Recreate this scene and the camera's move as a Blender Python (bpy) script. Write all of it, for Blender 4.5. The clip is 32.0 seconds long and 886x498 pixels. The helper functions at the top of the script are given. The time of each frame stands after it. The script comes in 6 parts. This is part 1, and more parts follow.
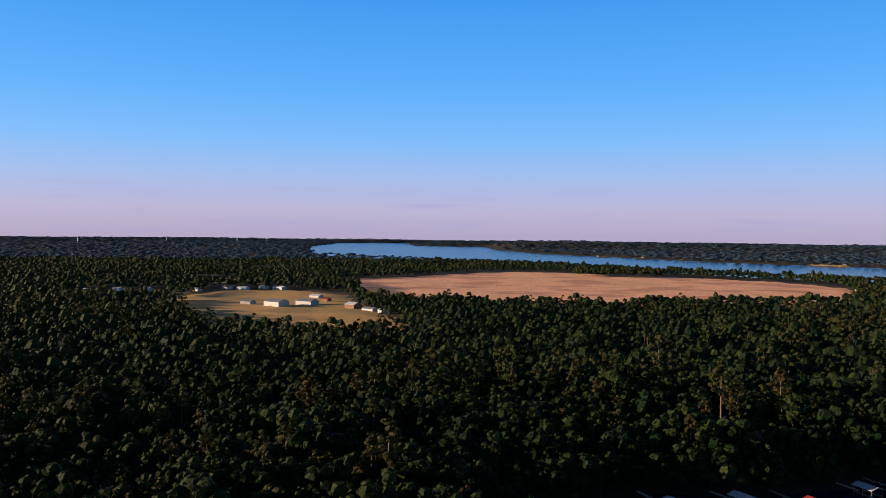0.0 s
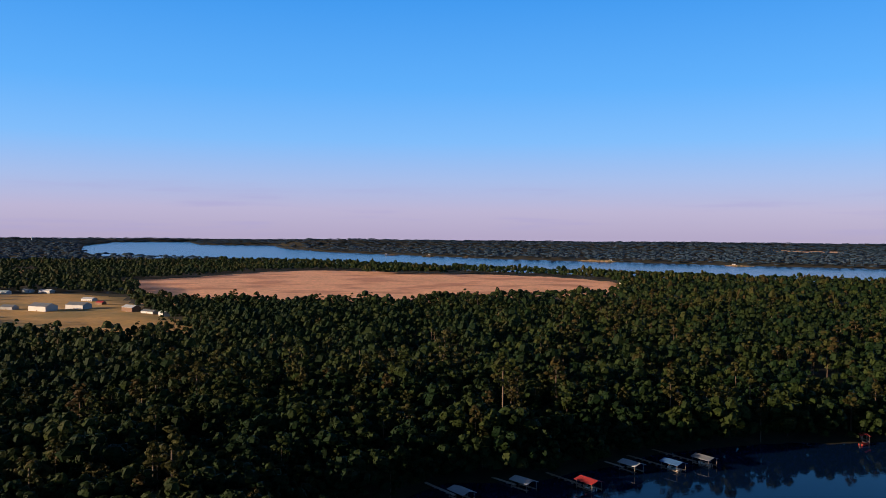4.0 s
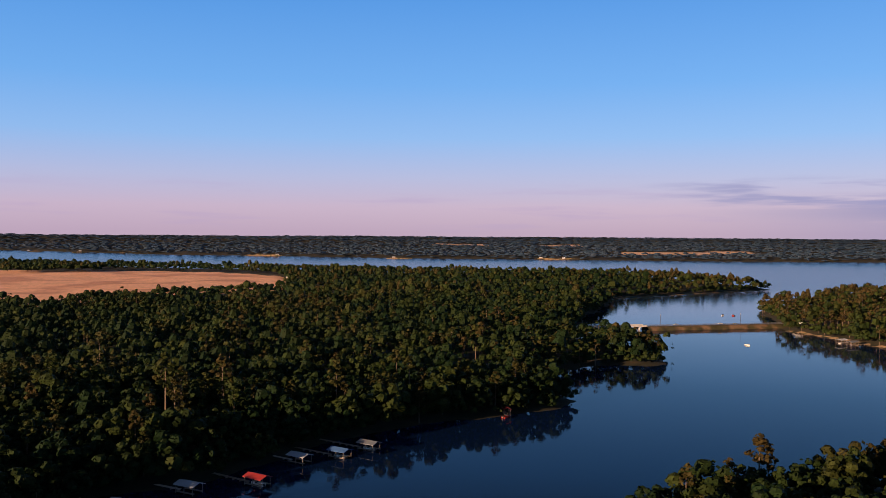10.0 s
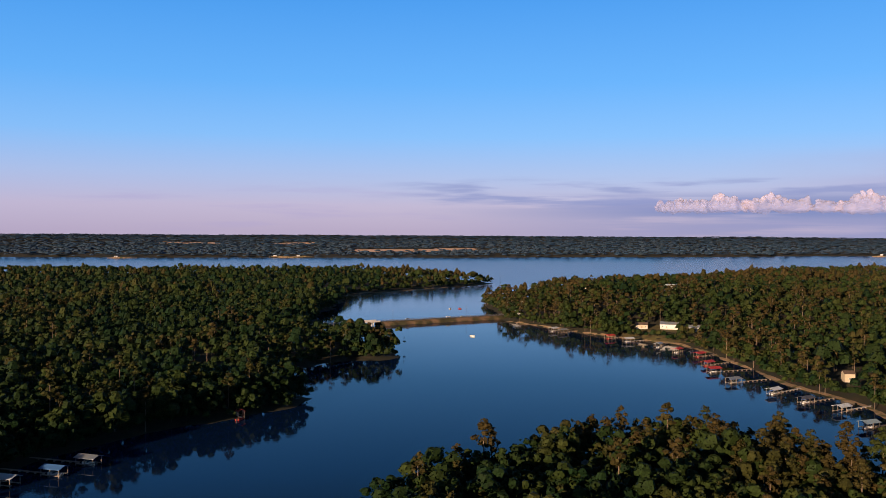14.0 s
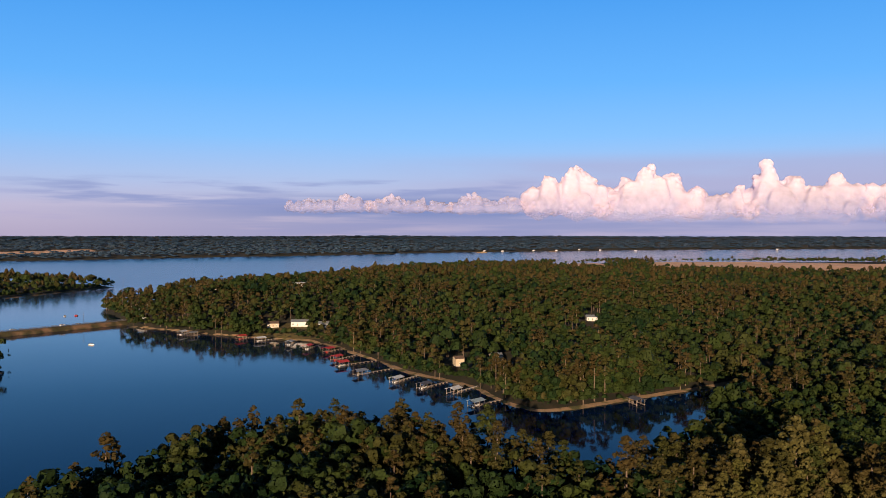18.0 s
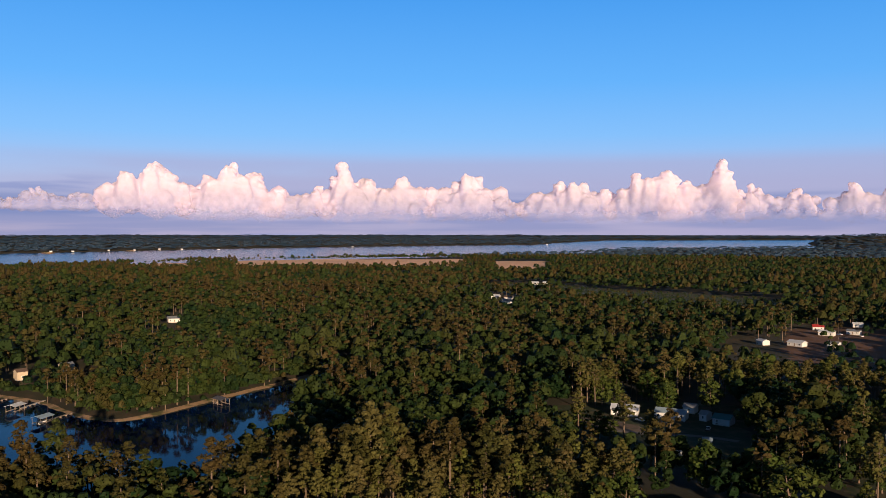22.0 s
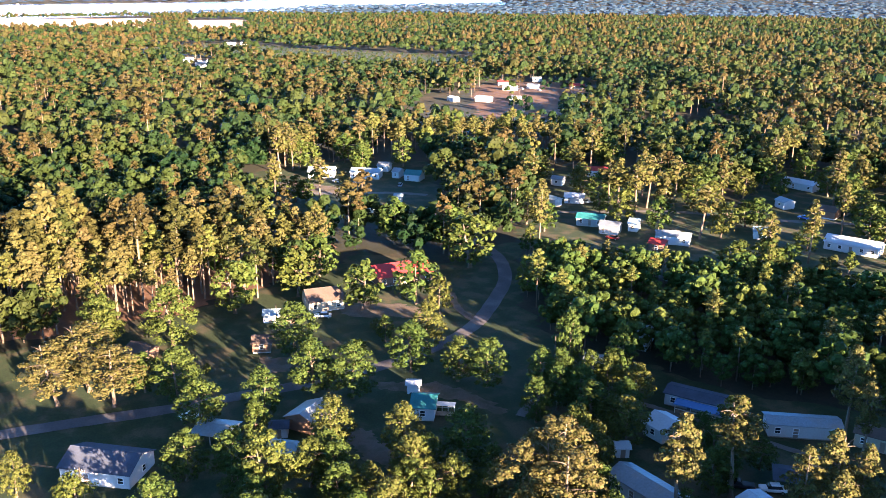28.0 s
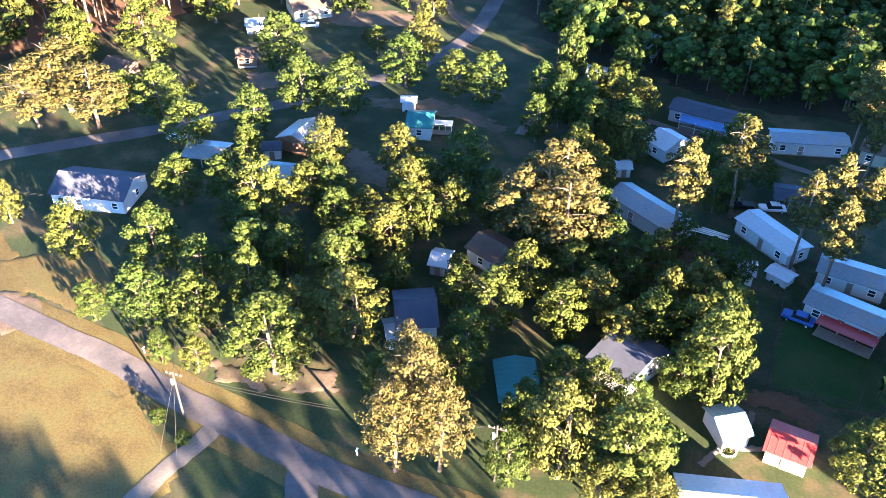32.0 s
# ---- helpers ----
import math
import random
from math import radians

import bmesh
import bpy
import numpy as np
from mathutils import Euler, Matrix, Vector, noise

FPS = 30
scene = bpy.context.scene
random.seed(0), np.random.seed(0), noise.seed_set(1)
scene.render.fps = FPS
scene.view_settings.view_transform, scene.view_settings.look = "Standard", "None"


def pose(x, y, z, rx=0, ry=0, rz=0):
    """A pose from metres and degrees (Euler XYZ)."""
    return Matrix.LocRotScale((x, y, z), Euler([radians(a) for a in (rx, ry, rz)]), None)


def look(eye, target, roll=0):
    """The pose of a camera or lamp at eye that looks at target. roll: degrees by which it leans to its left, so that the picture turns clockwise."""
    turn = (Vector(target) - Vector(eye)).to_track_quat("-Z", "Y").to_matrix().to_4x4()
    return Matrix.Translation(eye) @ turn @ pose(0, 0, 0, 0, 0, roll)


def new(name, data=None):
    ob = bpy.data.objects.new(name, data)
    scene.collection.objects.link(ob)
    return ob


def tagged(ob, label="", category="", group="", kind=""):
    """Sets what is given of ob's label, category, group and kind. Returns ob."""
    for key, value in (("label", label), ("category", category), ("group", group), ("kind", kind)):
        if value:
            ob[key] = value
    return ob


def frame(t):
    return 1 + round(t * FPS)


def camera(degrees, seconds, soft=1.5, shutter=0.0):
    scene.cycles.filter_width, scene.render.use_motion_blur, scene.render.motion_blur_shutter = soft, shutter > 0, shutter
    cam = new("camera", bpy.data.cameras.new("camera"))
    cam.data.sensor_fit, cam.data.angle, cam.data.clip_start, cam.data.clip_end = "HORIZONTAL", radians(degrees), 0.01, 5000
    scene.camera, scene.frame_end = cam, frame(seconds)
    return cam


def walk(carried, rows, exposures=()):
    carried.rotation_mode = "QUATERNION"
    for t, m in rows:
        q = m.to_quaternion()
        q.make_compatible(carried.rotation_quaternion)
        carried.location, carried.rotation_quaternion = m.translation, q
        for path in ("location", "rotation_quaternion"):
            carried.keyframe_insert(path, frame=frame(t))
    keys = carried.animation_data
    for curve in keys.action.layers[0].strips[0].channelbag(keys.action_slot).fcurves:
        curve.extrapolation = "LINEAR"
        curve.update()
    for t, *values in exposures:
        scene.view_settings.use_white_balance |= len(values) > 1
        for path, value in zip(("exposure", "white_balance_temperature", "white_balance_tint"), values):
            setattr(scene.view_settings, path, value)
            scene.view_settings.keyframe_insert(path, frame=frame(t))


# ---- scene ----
cam = camera(54.87, 32.0, 0.5)
PATH = [
    (0.0, 0.00, 0.00, 88.00, 89.16, -0.62, 0.00),
    (0.5, 0.00, 0.00, 88.00, 89.19, -0.50, -1.60),
    (1.0, 0.00, 0.00, 88.00, 89.20, -0.49, -3.27),
    (1.5, 0.00, 0.00, 88.00, 89.18, -0.46, -5.04),
    (2.0, 0.00, 0.00, 88.00, 89.17, -0.48, -6.79),
    (2.5, 0.00, 0.00, 88.00, 89.15, -0.49, -8.56),
    (3.0, 0.00, 0.00, 88.00, 89.16, -0.42, -10.40),
    (3.5, 0.00, 0.00, 88.00, 89.17, -0.42, -12.26),
    (5.5, 0.00, 0.00, 88.00, 89.13, -0.43, -19.55),
    (6.0, 0.00, 0.00, 88.00, 89.11, -0.42, -21.35),
    (6.5, 0.00, 0.00, 88.00, 89.09, -0.36, -23.07),
    (7.0, 0.00, 0.00, 88.00, 89.05, -0.37, -24.91),
    (7.5, 0.00, 0.00, 88.00, 89.01, -0.35, -26.76),
    (8.0, 0.00, 0.00, 88.00, 89.01, -0.35, -28.56),
    (8.5, 0.00, 0.00, 88.00, 88.99, -0.30, -30.37),
    (9.0, 0.00, 0.00, 88.00, 88.96, -0.32, -32.38),
    (9.5, 0.00, 0.00, 88.00, 88.95, -0.33, -34.24),
    (10.0, 0.00, 0.00, 88.00, 88.93, -0.33, -36.21),
    (10.5, 0.00, 0.00, 88.00, 88.91, -0.31, -38.09),
    (11.0, 0.00, 0.00, 88.00, 88.90, -0.33, -39.95),
    (11.5, 0.00, 0.00, 88.00, 88.89, -0.27, -42.06),
    (12.0, 0.00, 0.00, 88.00, 88.88, -0.28, -44.26),
    (12.5, 0.00, 0.00, 88.00, 88.89, -0.28, -46.60),
    (13.0, 0.00, 0.00, 88.00, 88.88, -0.24, -48.96),
    (13.5, 0.00, 0.00, 88.00, 88.87, -0.27, -51.33),
    (15.5, 0.00, 0.00, 88.00, 88.87, -0.16, -62.53),
    (16.0, 0.00, 0.00, 88.00, 88.89, -0.15, -65.54),
    (16.5, 0.00, 0.00, 88.00, 88.90, -0.13, -68.68),
    (17.0, 0.00, 0.00, 88.00, 88.90, -0.11, -71.84),
    (17.5, 0.00, 0.00, 88.00, 88.90, -0.07, -75.13),
    (18.0, 0.00, 0.00, 88.00, 88.89, -0.03, -78.35),
    (18.5, 0.00, 0.00, 88.00, 88.88, -0.01, -81.63),
    (19.0, 0.00, 0.00, 88.00, 88.88, -0.01, -84.93),
    (19.5, 0.00, 0.00, 88.00, 88.87, 0.01, -88.39),
    (20.0, 0.00, 0.00, 88.00, 88.87, 0.02, -91.98),
    (20.5, 0.00, 0.00, 88.00, 88.85, -0.00, -95.52),
    (21.0, 0.00, 0.00, 88.00, 88.84, -0.01, -98.95),
    (21.5, 0.00, 0.00, 88.00, 88.83, -0.05, -102.34),
    (22.0, 0.00, 0.00, 88.00, 88.82, -0.05, -105.80),
    (22.5, 0.00, 0.00, 88.00, 88.83, -0.07, -109.10),
    (23.0, 0.00, 0.00, 88.00, 88.82, -0.10, -112.30),
    (23.5, 0.00, 0.00, 88.00, 88.81, -0.16, -115.34),
    (24.0, 0.00, 0.00, 88.00, 88.82, -0.21, -118.21),
    (24.5, 0.00, 0.00, 88.00, 88.80, -0.24, -121.00),
    (26.5, -1.23, -5.49, 88.88, 80.45, -0.33, -125.38),
    (27.0, -0.62, -5.89, 88.78, 77.96, -0.29, -125.27),
    (27.5, -0.04, -6.29, 88.68, 75.50, -0.27, -125.20),
    (28.0, 0.86, -6.67, 88.67, 72.99, -0.31, -125.24),
    (28.5, 1.88, -7.12, 88.73, 70.51, -0.33, -125.31),
    (29.0, 2.83, -7.54, 88.76, 68.04, -0.29, -125.43),
    (29.5, 3.83, -7.97, 88.79, 65.51, -0.32, -125.56),
    (30.0, 4.72, -8.49, 88.87, 62.96, -0.28, -125.67),
    (30.5, 5.63, -9.14, 88.97, 60.44, -0.24, -125.69),
    (31.0, 6.52, -9.60, 89.08, 57.88, -0.23, -125.77),
    (31.5, 7.31, -10.01, 89.09, 55.38, -0.23, -125.86),
    (32.0, 8.23, -10.54, 89.14, 52.87, -0.22, -125.93),
]
# seconds, stops, kelvin, tint
EXPOSURES = [(0.0, 1.35, 6500, 10), (6.0, 1.35, 6600, 11), (8.0, 1.35, 7200, 17), (10.0, 1.35, 7800, 23), (12.0, 1.35, 7400, 19), (13.5, 1.35, 6900, 14), (16.0, 1.35, 6650, 11), (24.5, 1.3, 6500, 10),
             (26.5, 1.75, 6400, 10), (27.0, 2.3, 6400, 10), (27.5, 3.4, 6050, 11), (28.0, 4.4, 6050, 13), (28.5, 4.75, 6050, 13), (30.0, 5.1, 6050, 12), (32.0, 5.3, 6050, 12)]
walk(cam, [(t, pose(*p)) for t, *p in PATH], EXPOSURES)

EYE = 88.0            # height of the hovering camera over the lake
SUN_AZ, SUN_EL = 269.0, 9.5   # compass-like degrees, clockwise from +y

# ---- world and sun ----
world = bpy.data.worlds.new("evening_sky")
scene.world = world
world.use_nodes = True
wn, wl = world.node_tree.nodes, world.node_tree.links
wn.clear()
w_out = wn.new("ShaderNodeOutputWorld")
w_bg = wn.new("ShaderNodeBackground")
w_sky = wn.new("ShaderNodeTexSky")
w_sky.sky_type = "NISHITA"
w_sky.sun_disc = False
w_sky.sun_elevation = radians(SUN_EL)
w_sky.sun_rotation = radians(SUN_AZ)
w_sky.altitude = 100
w_sky.air_density = 1.0
w_sky.dust_density = 0.6
w_sky.ozone_density = 3.0
w_bg.inputs["Strength"].default_value = 0.095
w_co = wn.new("ShaderNodeTexCoord")
w_sep = wn.new("ShaderNodeSeparateXYZ")
wl.new(w_co.outputs["Generated"], w_sep.inputs[0])


def world_ramp(stops):
    r = wn.new("ShaderNodeValToRGB")
    els = r.color_ramp.elements
    els[0].position, els[0].color = stops[0][0], (*stops[0][1], 1)
    els[1].position, els[1].color = stops[-1][0], (*stops[-1][1], 1)
    for p, c in stops[1:-1]:
        els.new(p).color = (*c, 1)
    return r


# evening gradient: lavender-pink haze at the horizon, clear blue above
w_ramp = world_ramp([(0.0, (1.85, 1.6, 2.5)), (0.03, (2.05, 1.85, 2.85)), (0.065, (1.55, 2.05, 3.5)), (0.11, (0.82, 2.05, 4.1)), (0.17, (0.40, 1.75, 4.1)), (0.27, (0.15, 1.3, 3.7)), (0.38, (0.10, 0.30, 0.78)), (0.55, (0.05, 0.075, 0.16)), (0.85, (0.035, 0.05, 0.09))])
wl.new(w_sep.outputs["Z"], w_ramp.inputs[0])
w_mix = wn.new("ShaderNodeMix")
w_mix.data_type = "RGBA"
w_mix.inputs[0].default_value = 0.9
wl.new(w_sky.outputs[0], w_mix.inputs[6])
wl.new(w_ramp.outputs[0], w_mix.inputs[7])


def sky_layer(base, colour, scale, soft, rise, bearing, spread, seed):
    """A thin sheet of far cloud in the sky: drawn-out noise, within heights (sine of the angle) and about a bearing."""
    mp = wn.new("ShaderNodeMapping")
    mp.inputs["Scale"].default_value = scale
    mp.inputs["Location"].default_value = (seed, seed * 0.7, seed * 1.3)
    wl.new(w_co.outputs["Generated"], mp.inputs[0])
    no = wn.new("ShaderNodeTexNoise")
    no.inputs["Scale"].default_value = 1.3
    no.inputs["Detail"].default_value = 7
    wl.new(mp.outputs[0], no.inputs["Vector"])
    thick = wn.new("ShaderNodeMapRange")
    thick.interpolation_type = "SMOOTHSTEP"
    thick.inputs[1].default_value, thick.inputs[2].default_value = soft
    wl.new(no.outputs[0], thick.inputs[0])
    band = world_ramp(rise)
    wl.new(w_sep.outputs["Z"], band.inputs[0])
    dot = wn.new("ShaderNodeVectorMath")
    dot.operation = "DOT_PRODUCT"
    dot.inputs[1].default_value = (math.sin(radians(bearing)), math.cos(radians(bearing)), 0)
    wl.new(w_co.outputs["Generated"], dot.inputs[0])
    side = wn.new("ShaderNodeMapRange")
    side.interpolation_type = "SMOOTHSTEP"
    side.inputs[1].default_value, side.inputs[2].default_value = math.cos(radians(spread)), math.cos(radians(spread * 0.6))
    wl.new(dot.outputs["Value"], side.inputs[0])
    last = thick.outputs[0]
    for other in (band.outputs[0], side.outputs[0]):
        f = wn.new("ShaderNodeMath")
        f.operation = "MULTIPLY"
        wl.new(last, f.inputs[0])
        wl.new(other, f.inputs[1])
        last = f.outputs[0]
    mix = wn.new("ShaderNodeMix")
    mix.data_type = "RGBA"
    mix.inputs[7].default_value = (*colour, 1)
    wl.new(last, mix.inputs[0])
    wl.new(base, mix.inputs[6])
    return mix.outputs[2]


def grey(v):
    return (v, v, v)


# faint streaks all round, a pale veil behind the heaped clouds, a slate bank under them and drawn-out slate streaks beside them
w_last = sky_layer(w_mix.outputs[2], (1.6, 1.5, 2.7), (5, 5, 60), (0.52, 0.75), [(0.0, grey(0.25)), (0.03, grey(0.4)), (0.07, grey(0))], 40, 170, 0)
w_last = sky_layer(w_last, (1.75, 1.75, 2.75), (2, 2, 14), (0.2, 0.5), [(0.0, grey(0.5)), (0.055, grey(0.75)), (0.078, grey(0.55)), (0.092, grey(0))], 118, 48, 3)
w_last = sky_layer(w_last, (0.75, 1.05, 2.2), (3, 3, 60), (0.34, 0.56), [(0.0, grey(0.5)), (0.014, grey(0.55)), (0.022, grey(0.9)), (0.038, grey(0.7)), (0.048, grey(0))], 112, 62, 5)
w_last = sky_layer(w_last, (1.05, 1.3, 2.5), (6, 6, 75), (0.46, 0.66), [(0.022, grey(0)), (0.036, grey(0.75)), (0.056, grey(0.65)), (0.064, grey(0))], 68, 20, 9)
wl.new(w_last, w_bg.inputs["Color"])
wl.new(w_bg.outputs[0], w_out.inputs[0])

sun = new("sun", bpy.data.lights.new("sun", "SUN"))
sun.data.energy = 3.7
sun.data.angle = radians(0.6)
sun.data.color = (1.0, 0.72, 0.47)
a, el = radians(SUN_AZ), radians(SUN_EL)
sun_from = Vector((math.sin(a) * math.cos(el), math.cos(a) * math.cos(el), math.sin(el)))
sun.matrix_world = look(sun_from * 300, (0, 0, 0))

# ---- materials ----
def mat(name, base, rough=0.8, metal=0.0, vary=0.25, scale=1.0, bump=0.0, attr="", second=None, island=0.0, spec=0.3, coord="Object"):
    """A surface with colour variation at two scales, fine relief, and an optional second colour mixed by a mesh attribute."""
    m = bpy.data.materials.new(name)
    m.use_nodes = True
    n, l = m.node_tree.nodes, m.node_tree.links
    b = n["Principled BSDF"]
    b.inputs["Roughness"].default_value = rough
    b.inputs["Metallic"].default_value = metal
    b.inputs["Specular IOR Level"].default_value = spec
    co = n.new("ShaderNodeTexCoord")
    big, fine = n.new("ShaderNodeTexNoise"), n.new("ShaderNodeTexNoise")
    big.inputs["Scale"].default_value, fine.inputs["Scale"].default_value = 0.13 * scale, 2.1 * scale
    big.inputs["Detail"].default_value, fine.inputs["Detail"].default_value = 3, 4
    for t in (big, fine):
        l.new(co.outputs[coord], t.inputs["Vector"])
    add = n.new("ShaderNodeMath")
    add.operation = "ADD"
    l.new(big.outputs[0], add.inputs[0])
    l.new(fine.outputs[0], add.inputs[1])
    val = n.new("ShaderNodeMapRange")
    val.inputs[1].default_value, val.inputs[2].default_value = 0.6, 1.4
    val.inputs[3].default_value, val.inputs[4].default_value = 1 - vary, 1 + vary
    l.new(add.outputs[0], val.inputs[0])
    last = val.outputs[0]
    if island:
        geo = n.new("ShaderNodeNewGeometry")
        r = n.new("ShaderNodeMapRange")
        r.inputs[3].default_value, r.inputs[4].default_value = 1 - island, 1 + island
        l.new(geo.outputs["Random Per Island"], r.inputs[0])
        mm = n.new("ShaderNodeMath")
        mm.operation = "MULTIPLY"
        l.new(last, mm.inputs[0])
        l.new(r.outputs[0], mm.inputs[1])
        last = mm.outputs[0]
    mix = n.new("ShaderNodeMix")
    mix.data_type = "RGBA"
    mix.inputs[6].default_value = (*base, 1)
    mix.inputs[7].default_value = (*(second or base), 1)
    if attr:
        at = n.new("ShaderNodeAttribute")
        at.attribute_name = attr
        l.new(at.outputs["Fac"], mix.inputs[0])
    elif second:
        st = n.new("ShaderNodeMapRange")
        st.inputs[1].default_value, st.inputs[2].default_value = 0.48, 0.62
        l.new(big.outputs[0], st.inputs[0])
        l.new(st.outputs[0], mix.inputs[0])
    else:
        mix.inputs[0].default_value = 0
    mul = n.new("ShaderNodeVectorMath")
    mul.operation = "SCALE"
    l.new(mix.outputs[2], mul.inputs[0])
    l.new(last, mul.inputs["Scale"])
    l.new(mul.outputs[0], b.inputs["Base Color"])
    if bump:
        bp = n.new("ShaderNodeBump")
        bp.inputs["Strength"].default_value = bump
        bp.inputs["Distance"].default_value = 0.1
        l.new(fine.outputs[0], bp.inputs["Height"])
        l.new(bp.outputs[0], b.inputs["Normal"])
    return m


def leaf_mat(name, c0, c1, c2, thin=0.15, fine=1.6, gaps=0.0, rough=0.4):
    """Foliage: colour by the tree's own tint, each leaf clump a little different, rough with leaves, thin enough to let some light through."""
    m = bpy.data.materials.new(name)
    m.use_nodes = True
    n, l = m.node_tree.nodes, m.node_tree.links
    b = n["Principled BSDF"]
    b.inputs["Roughness"].default_value = 0.7
    b.inputs["Specular IOR Level"].default_value = 0.1
    at = n.new("ShaderNodeAttribute")
    at.attribute_name = "tint"
    ramp = n.new("ShaderNodeValToRGB")
    ramp.color_ramp.elements[0].color = (*c0, 1)
    ramp.color_ramp.elements[1].color = (*c2, 1)
    ramp.color_ramp.elements.new(0.55).color = (*c1, 1)
    l.new(at.outputs["Fac"], ramp.inputs[0])
    geo = n.new("ShaderNodeNewGeometry")
    co = n.new("ShaderNodeTexCoord")
    leafy = n.new("ShaderNodeTexNoise")
    leafy.inputs["Scale"].default_value = fine
    leafy.inputs["Detail"].default_value = 3
    l.new(co.outputs["Object"], leafy.inputs["Vector"])
    r = n.new("ShaderNodeMapRange")
    r.inputs[3].default_value, r.inputs[4].default_value = 0.78, 1.22
    l.new(geo.outputs["Random Per Island"], r.inputs[0])
    g = n.new("ShaderNodeMapRange")
    g.inputs[1].default_value, g.inputs[2].default_value = 0.3, 0.7
    g.inputs[3].default_value, g.inputs[4].default_value = 1 - rough, 1 + rough
    l.new(leafy.outputs[0], g.inputs[0])
    both = n.new("ShaderNodeMath")
    both.operation = "MULTIPLY"
    l.new(r.outputs[0], both.inputs[0])
    l.new(g.outputs[0], both.inputs[1])
    mul = n.new("ShaderNodeVectorMath")
    mul.operation = "SCALE"
    l.new(ramp.outputs[0], mul.inputs[0])
    l.new(both.outputs[0], mul.inputs["Scale"])
    l.new(mul.outputs[0], b.inputs["Base Color"])
    bp = n.new("ShaderNodeBump")
    bp.inputs["Strength"].default_value = 1.75 * rough
    bp.inputs["Distance"].default_value = 0.5 / fine
    l.new(leafy.outputs[0], bp.inputs["Height"])
    l.new(bp.outputs[0], b.inputs["Normal"])
    tr = n.new("ShaderNodeBsdfTranslucent")
    l.new(mul.outputs[0], tr.inputs["Color"])
    mx = n.new("ShaderNodeMixShader")
    mx.inputs[0].default_value = thin
    l.new(b.outputs[0], mx.inputs[1])
    l.new(tr.outputs[0], mx.inputs[2])
    last = mx.outputs[0]
    if gaps:
        holes = n.new("ShaderNodeTexNoise")
        holes.inputs["Scale"].default_value = fine * 0.55
        holes.inputs["Detail"].default_value = 2
        l.new(co.outputs["Object"], holes.inputs["Vector"])
        cut = n.new("ShaderNodeMath")
        cut.operation = "GREATER_THAN"
        cut.inputs[1].default_value = gaps
        l.new(holes.outputs[0], cut.inputs[0])
        clear = n.new("ShaderNodeBsdfTransparent")
        ragged = n.new("ShaderNodeMixShader")
        l.new(cut.outputs[0], ragged.inputs[0])
        l.new(clear.outputs[0], ragged.inputs[1])
        l.new(last, ragged.inputs[2])
        last = ragged.outputs[0]
    l.new(last, n["Material Output"].inputs["Surface"])
    return m


# same leaves twice: M_LEAF darkened for shaded woods, M_TREE lightened as if sunlit
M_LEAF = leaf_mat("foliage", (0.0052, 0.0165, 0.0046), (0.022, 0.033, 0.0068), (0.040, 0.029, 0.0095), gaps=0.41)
# the blue air haze over far country is mixed into this leaf colour
M_LEAF_HAZE = leaf_mat("haze_blue_leaves", (0.034, 0.070, 0.116), (0.042, 0.076, 0.120), (0.052, 0.078, 0.114), thin=0.4, fine=0.2, rough=0.12)
M_TREE = leaf_mat("sun_brightened_foliage", (0.028, 0.050, 0.010), (0.056, 0.066, 0.013), (0.068, 0.054, 0.020), thin=0.22, fine=3.0)
M_BARK = mat("bark", (0.11, 0.08, 0.058), 0.9, vary=0.35, scale=3, bump=0.4)
M_GROUND = mat("forest_floor", (0.022, 0.022, 0.011), 0.95, vary=0.4, scale=0.5, second=(0.036, 0.027, 0.015))
M_GRASS = mat("mown_grass", (0.024, 0.039, 0.013), 0.95, vary=0.5, scale=1.4, second=(0.054, 0.046, 0.024))
M_LAWN = mat("watered_lawn", (0.0187, 0.051, 0.0085), 0.95, vary=0.3, scale=1.0, second=(0.02975, 0.0493, 0.0119))
M_DRYGRASS = mat("dry_grass", (0.082, 0.063, 0.021), 0.95, vary=0.5, scale=1.6, second=(0.070, 0.060, 0.020))
M_HAY = mat("mown_hay_field", (0.50, 0.30, 0.10), 0.95, vary=0.3, scale=0.08, second=(0.27, 0.19, 0.07))
M_FIELD = mat("ploughed_field", (0.86, 0.45, 0.27), 0.95, vary=0.35, scale=0.07, second=(0.50, 0.23, 0.14))
M_WHEAT = mat("stubble_field", (0.63, 0.39, 0.2475), 0.95, vary=0.25, scale=0.05)
M_SAND = mat("sandy_dirt", (0.115, 0.085, 0.064), 0.95, vary=0.45, scale=2.0, second=(0.062, 0.052, 0.032))
M_CLAY = mat("red_clay", (0.1105, 0.0561, 0.0323), 0.95, vary=0.3, scale=0.6)
M_ASPHALT = mat("worn_asphalt", (0.0792, 0.072, 0.0774), 0.9, vary=0.3, scale=1.2, second=(0.108, 0.0954, 0.0972))
M_PLANTING = mat("regrowth", (0.028, 0.044, 0.0112), 0.95, vary=0.5, scale=0.3, second=(0.048, 0.044, 0.016))
M_GRAVEL = mat("gravel", (0.119, 0.1062, 0.09775), 0.95, vary=0.25, scale=1.5)
M_WOOD = mat("weathered_wood", (0.24, 0.19, 0.15), 0.85, vary=0.3, scale=2)
M_POLE = mat("creosoted_pole", (0.045, 0.036, 0.03), 0.9, vary=0.3, scale=2)
M_BANK = mat("weedy_bank", (0.045, 0.040, 0.018), 0.95, vary=0.4, scale=0.7, second=(0.12, 0.075, 0.045))
M_CONCRETE = mat("concrete", (0.42, 0.39, 0.36), 0.85, vary=0.2, scale=0.5)
M_RUBBER = mat("rubber", (0.02, 0.02, 0.02), 0.8)
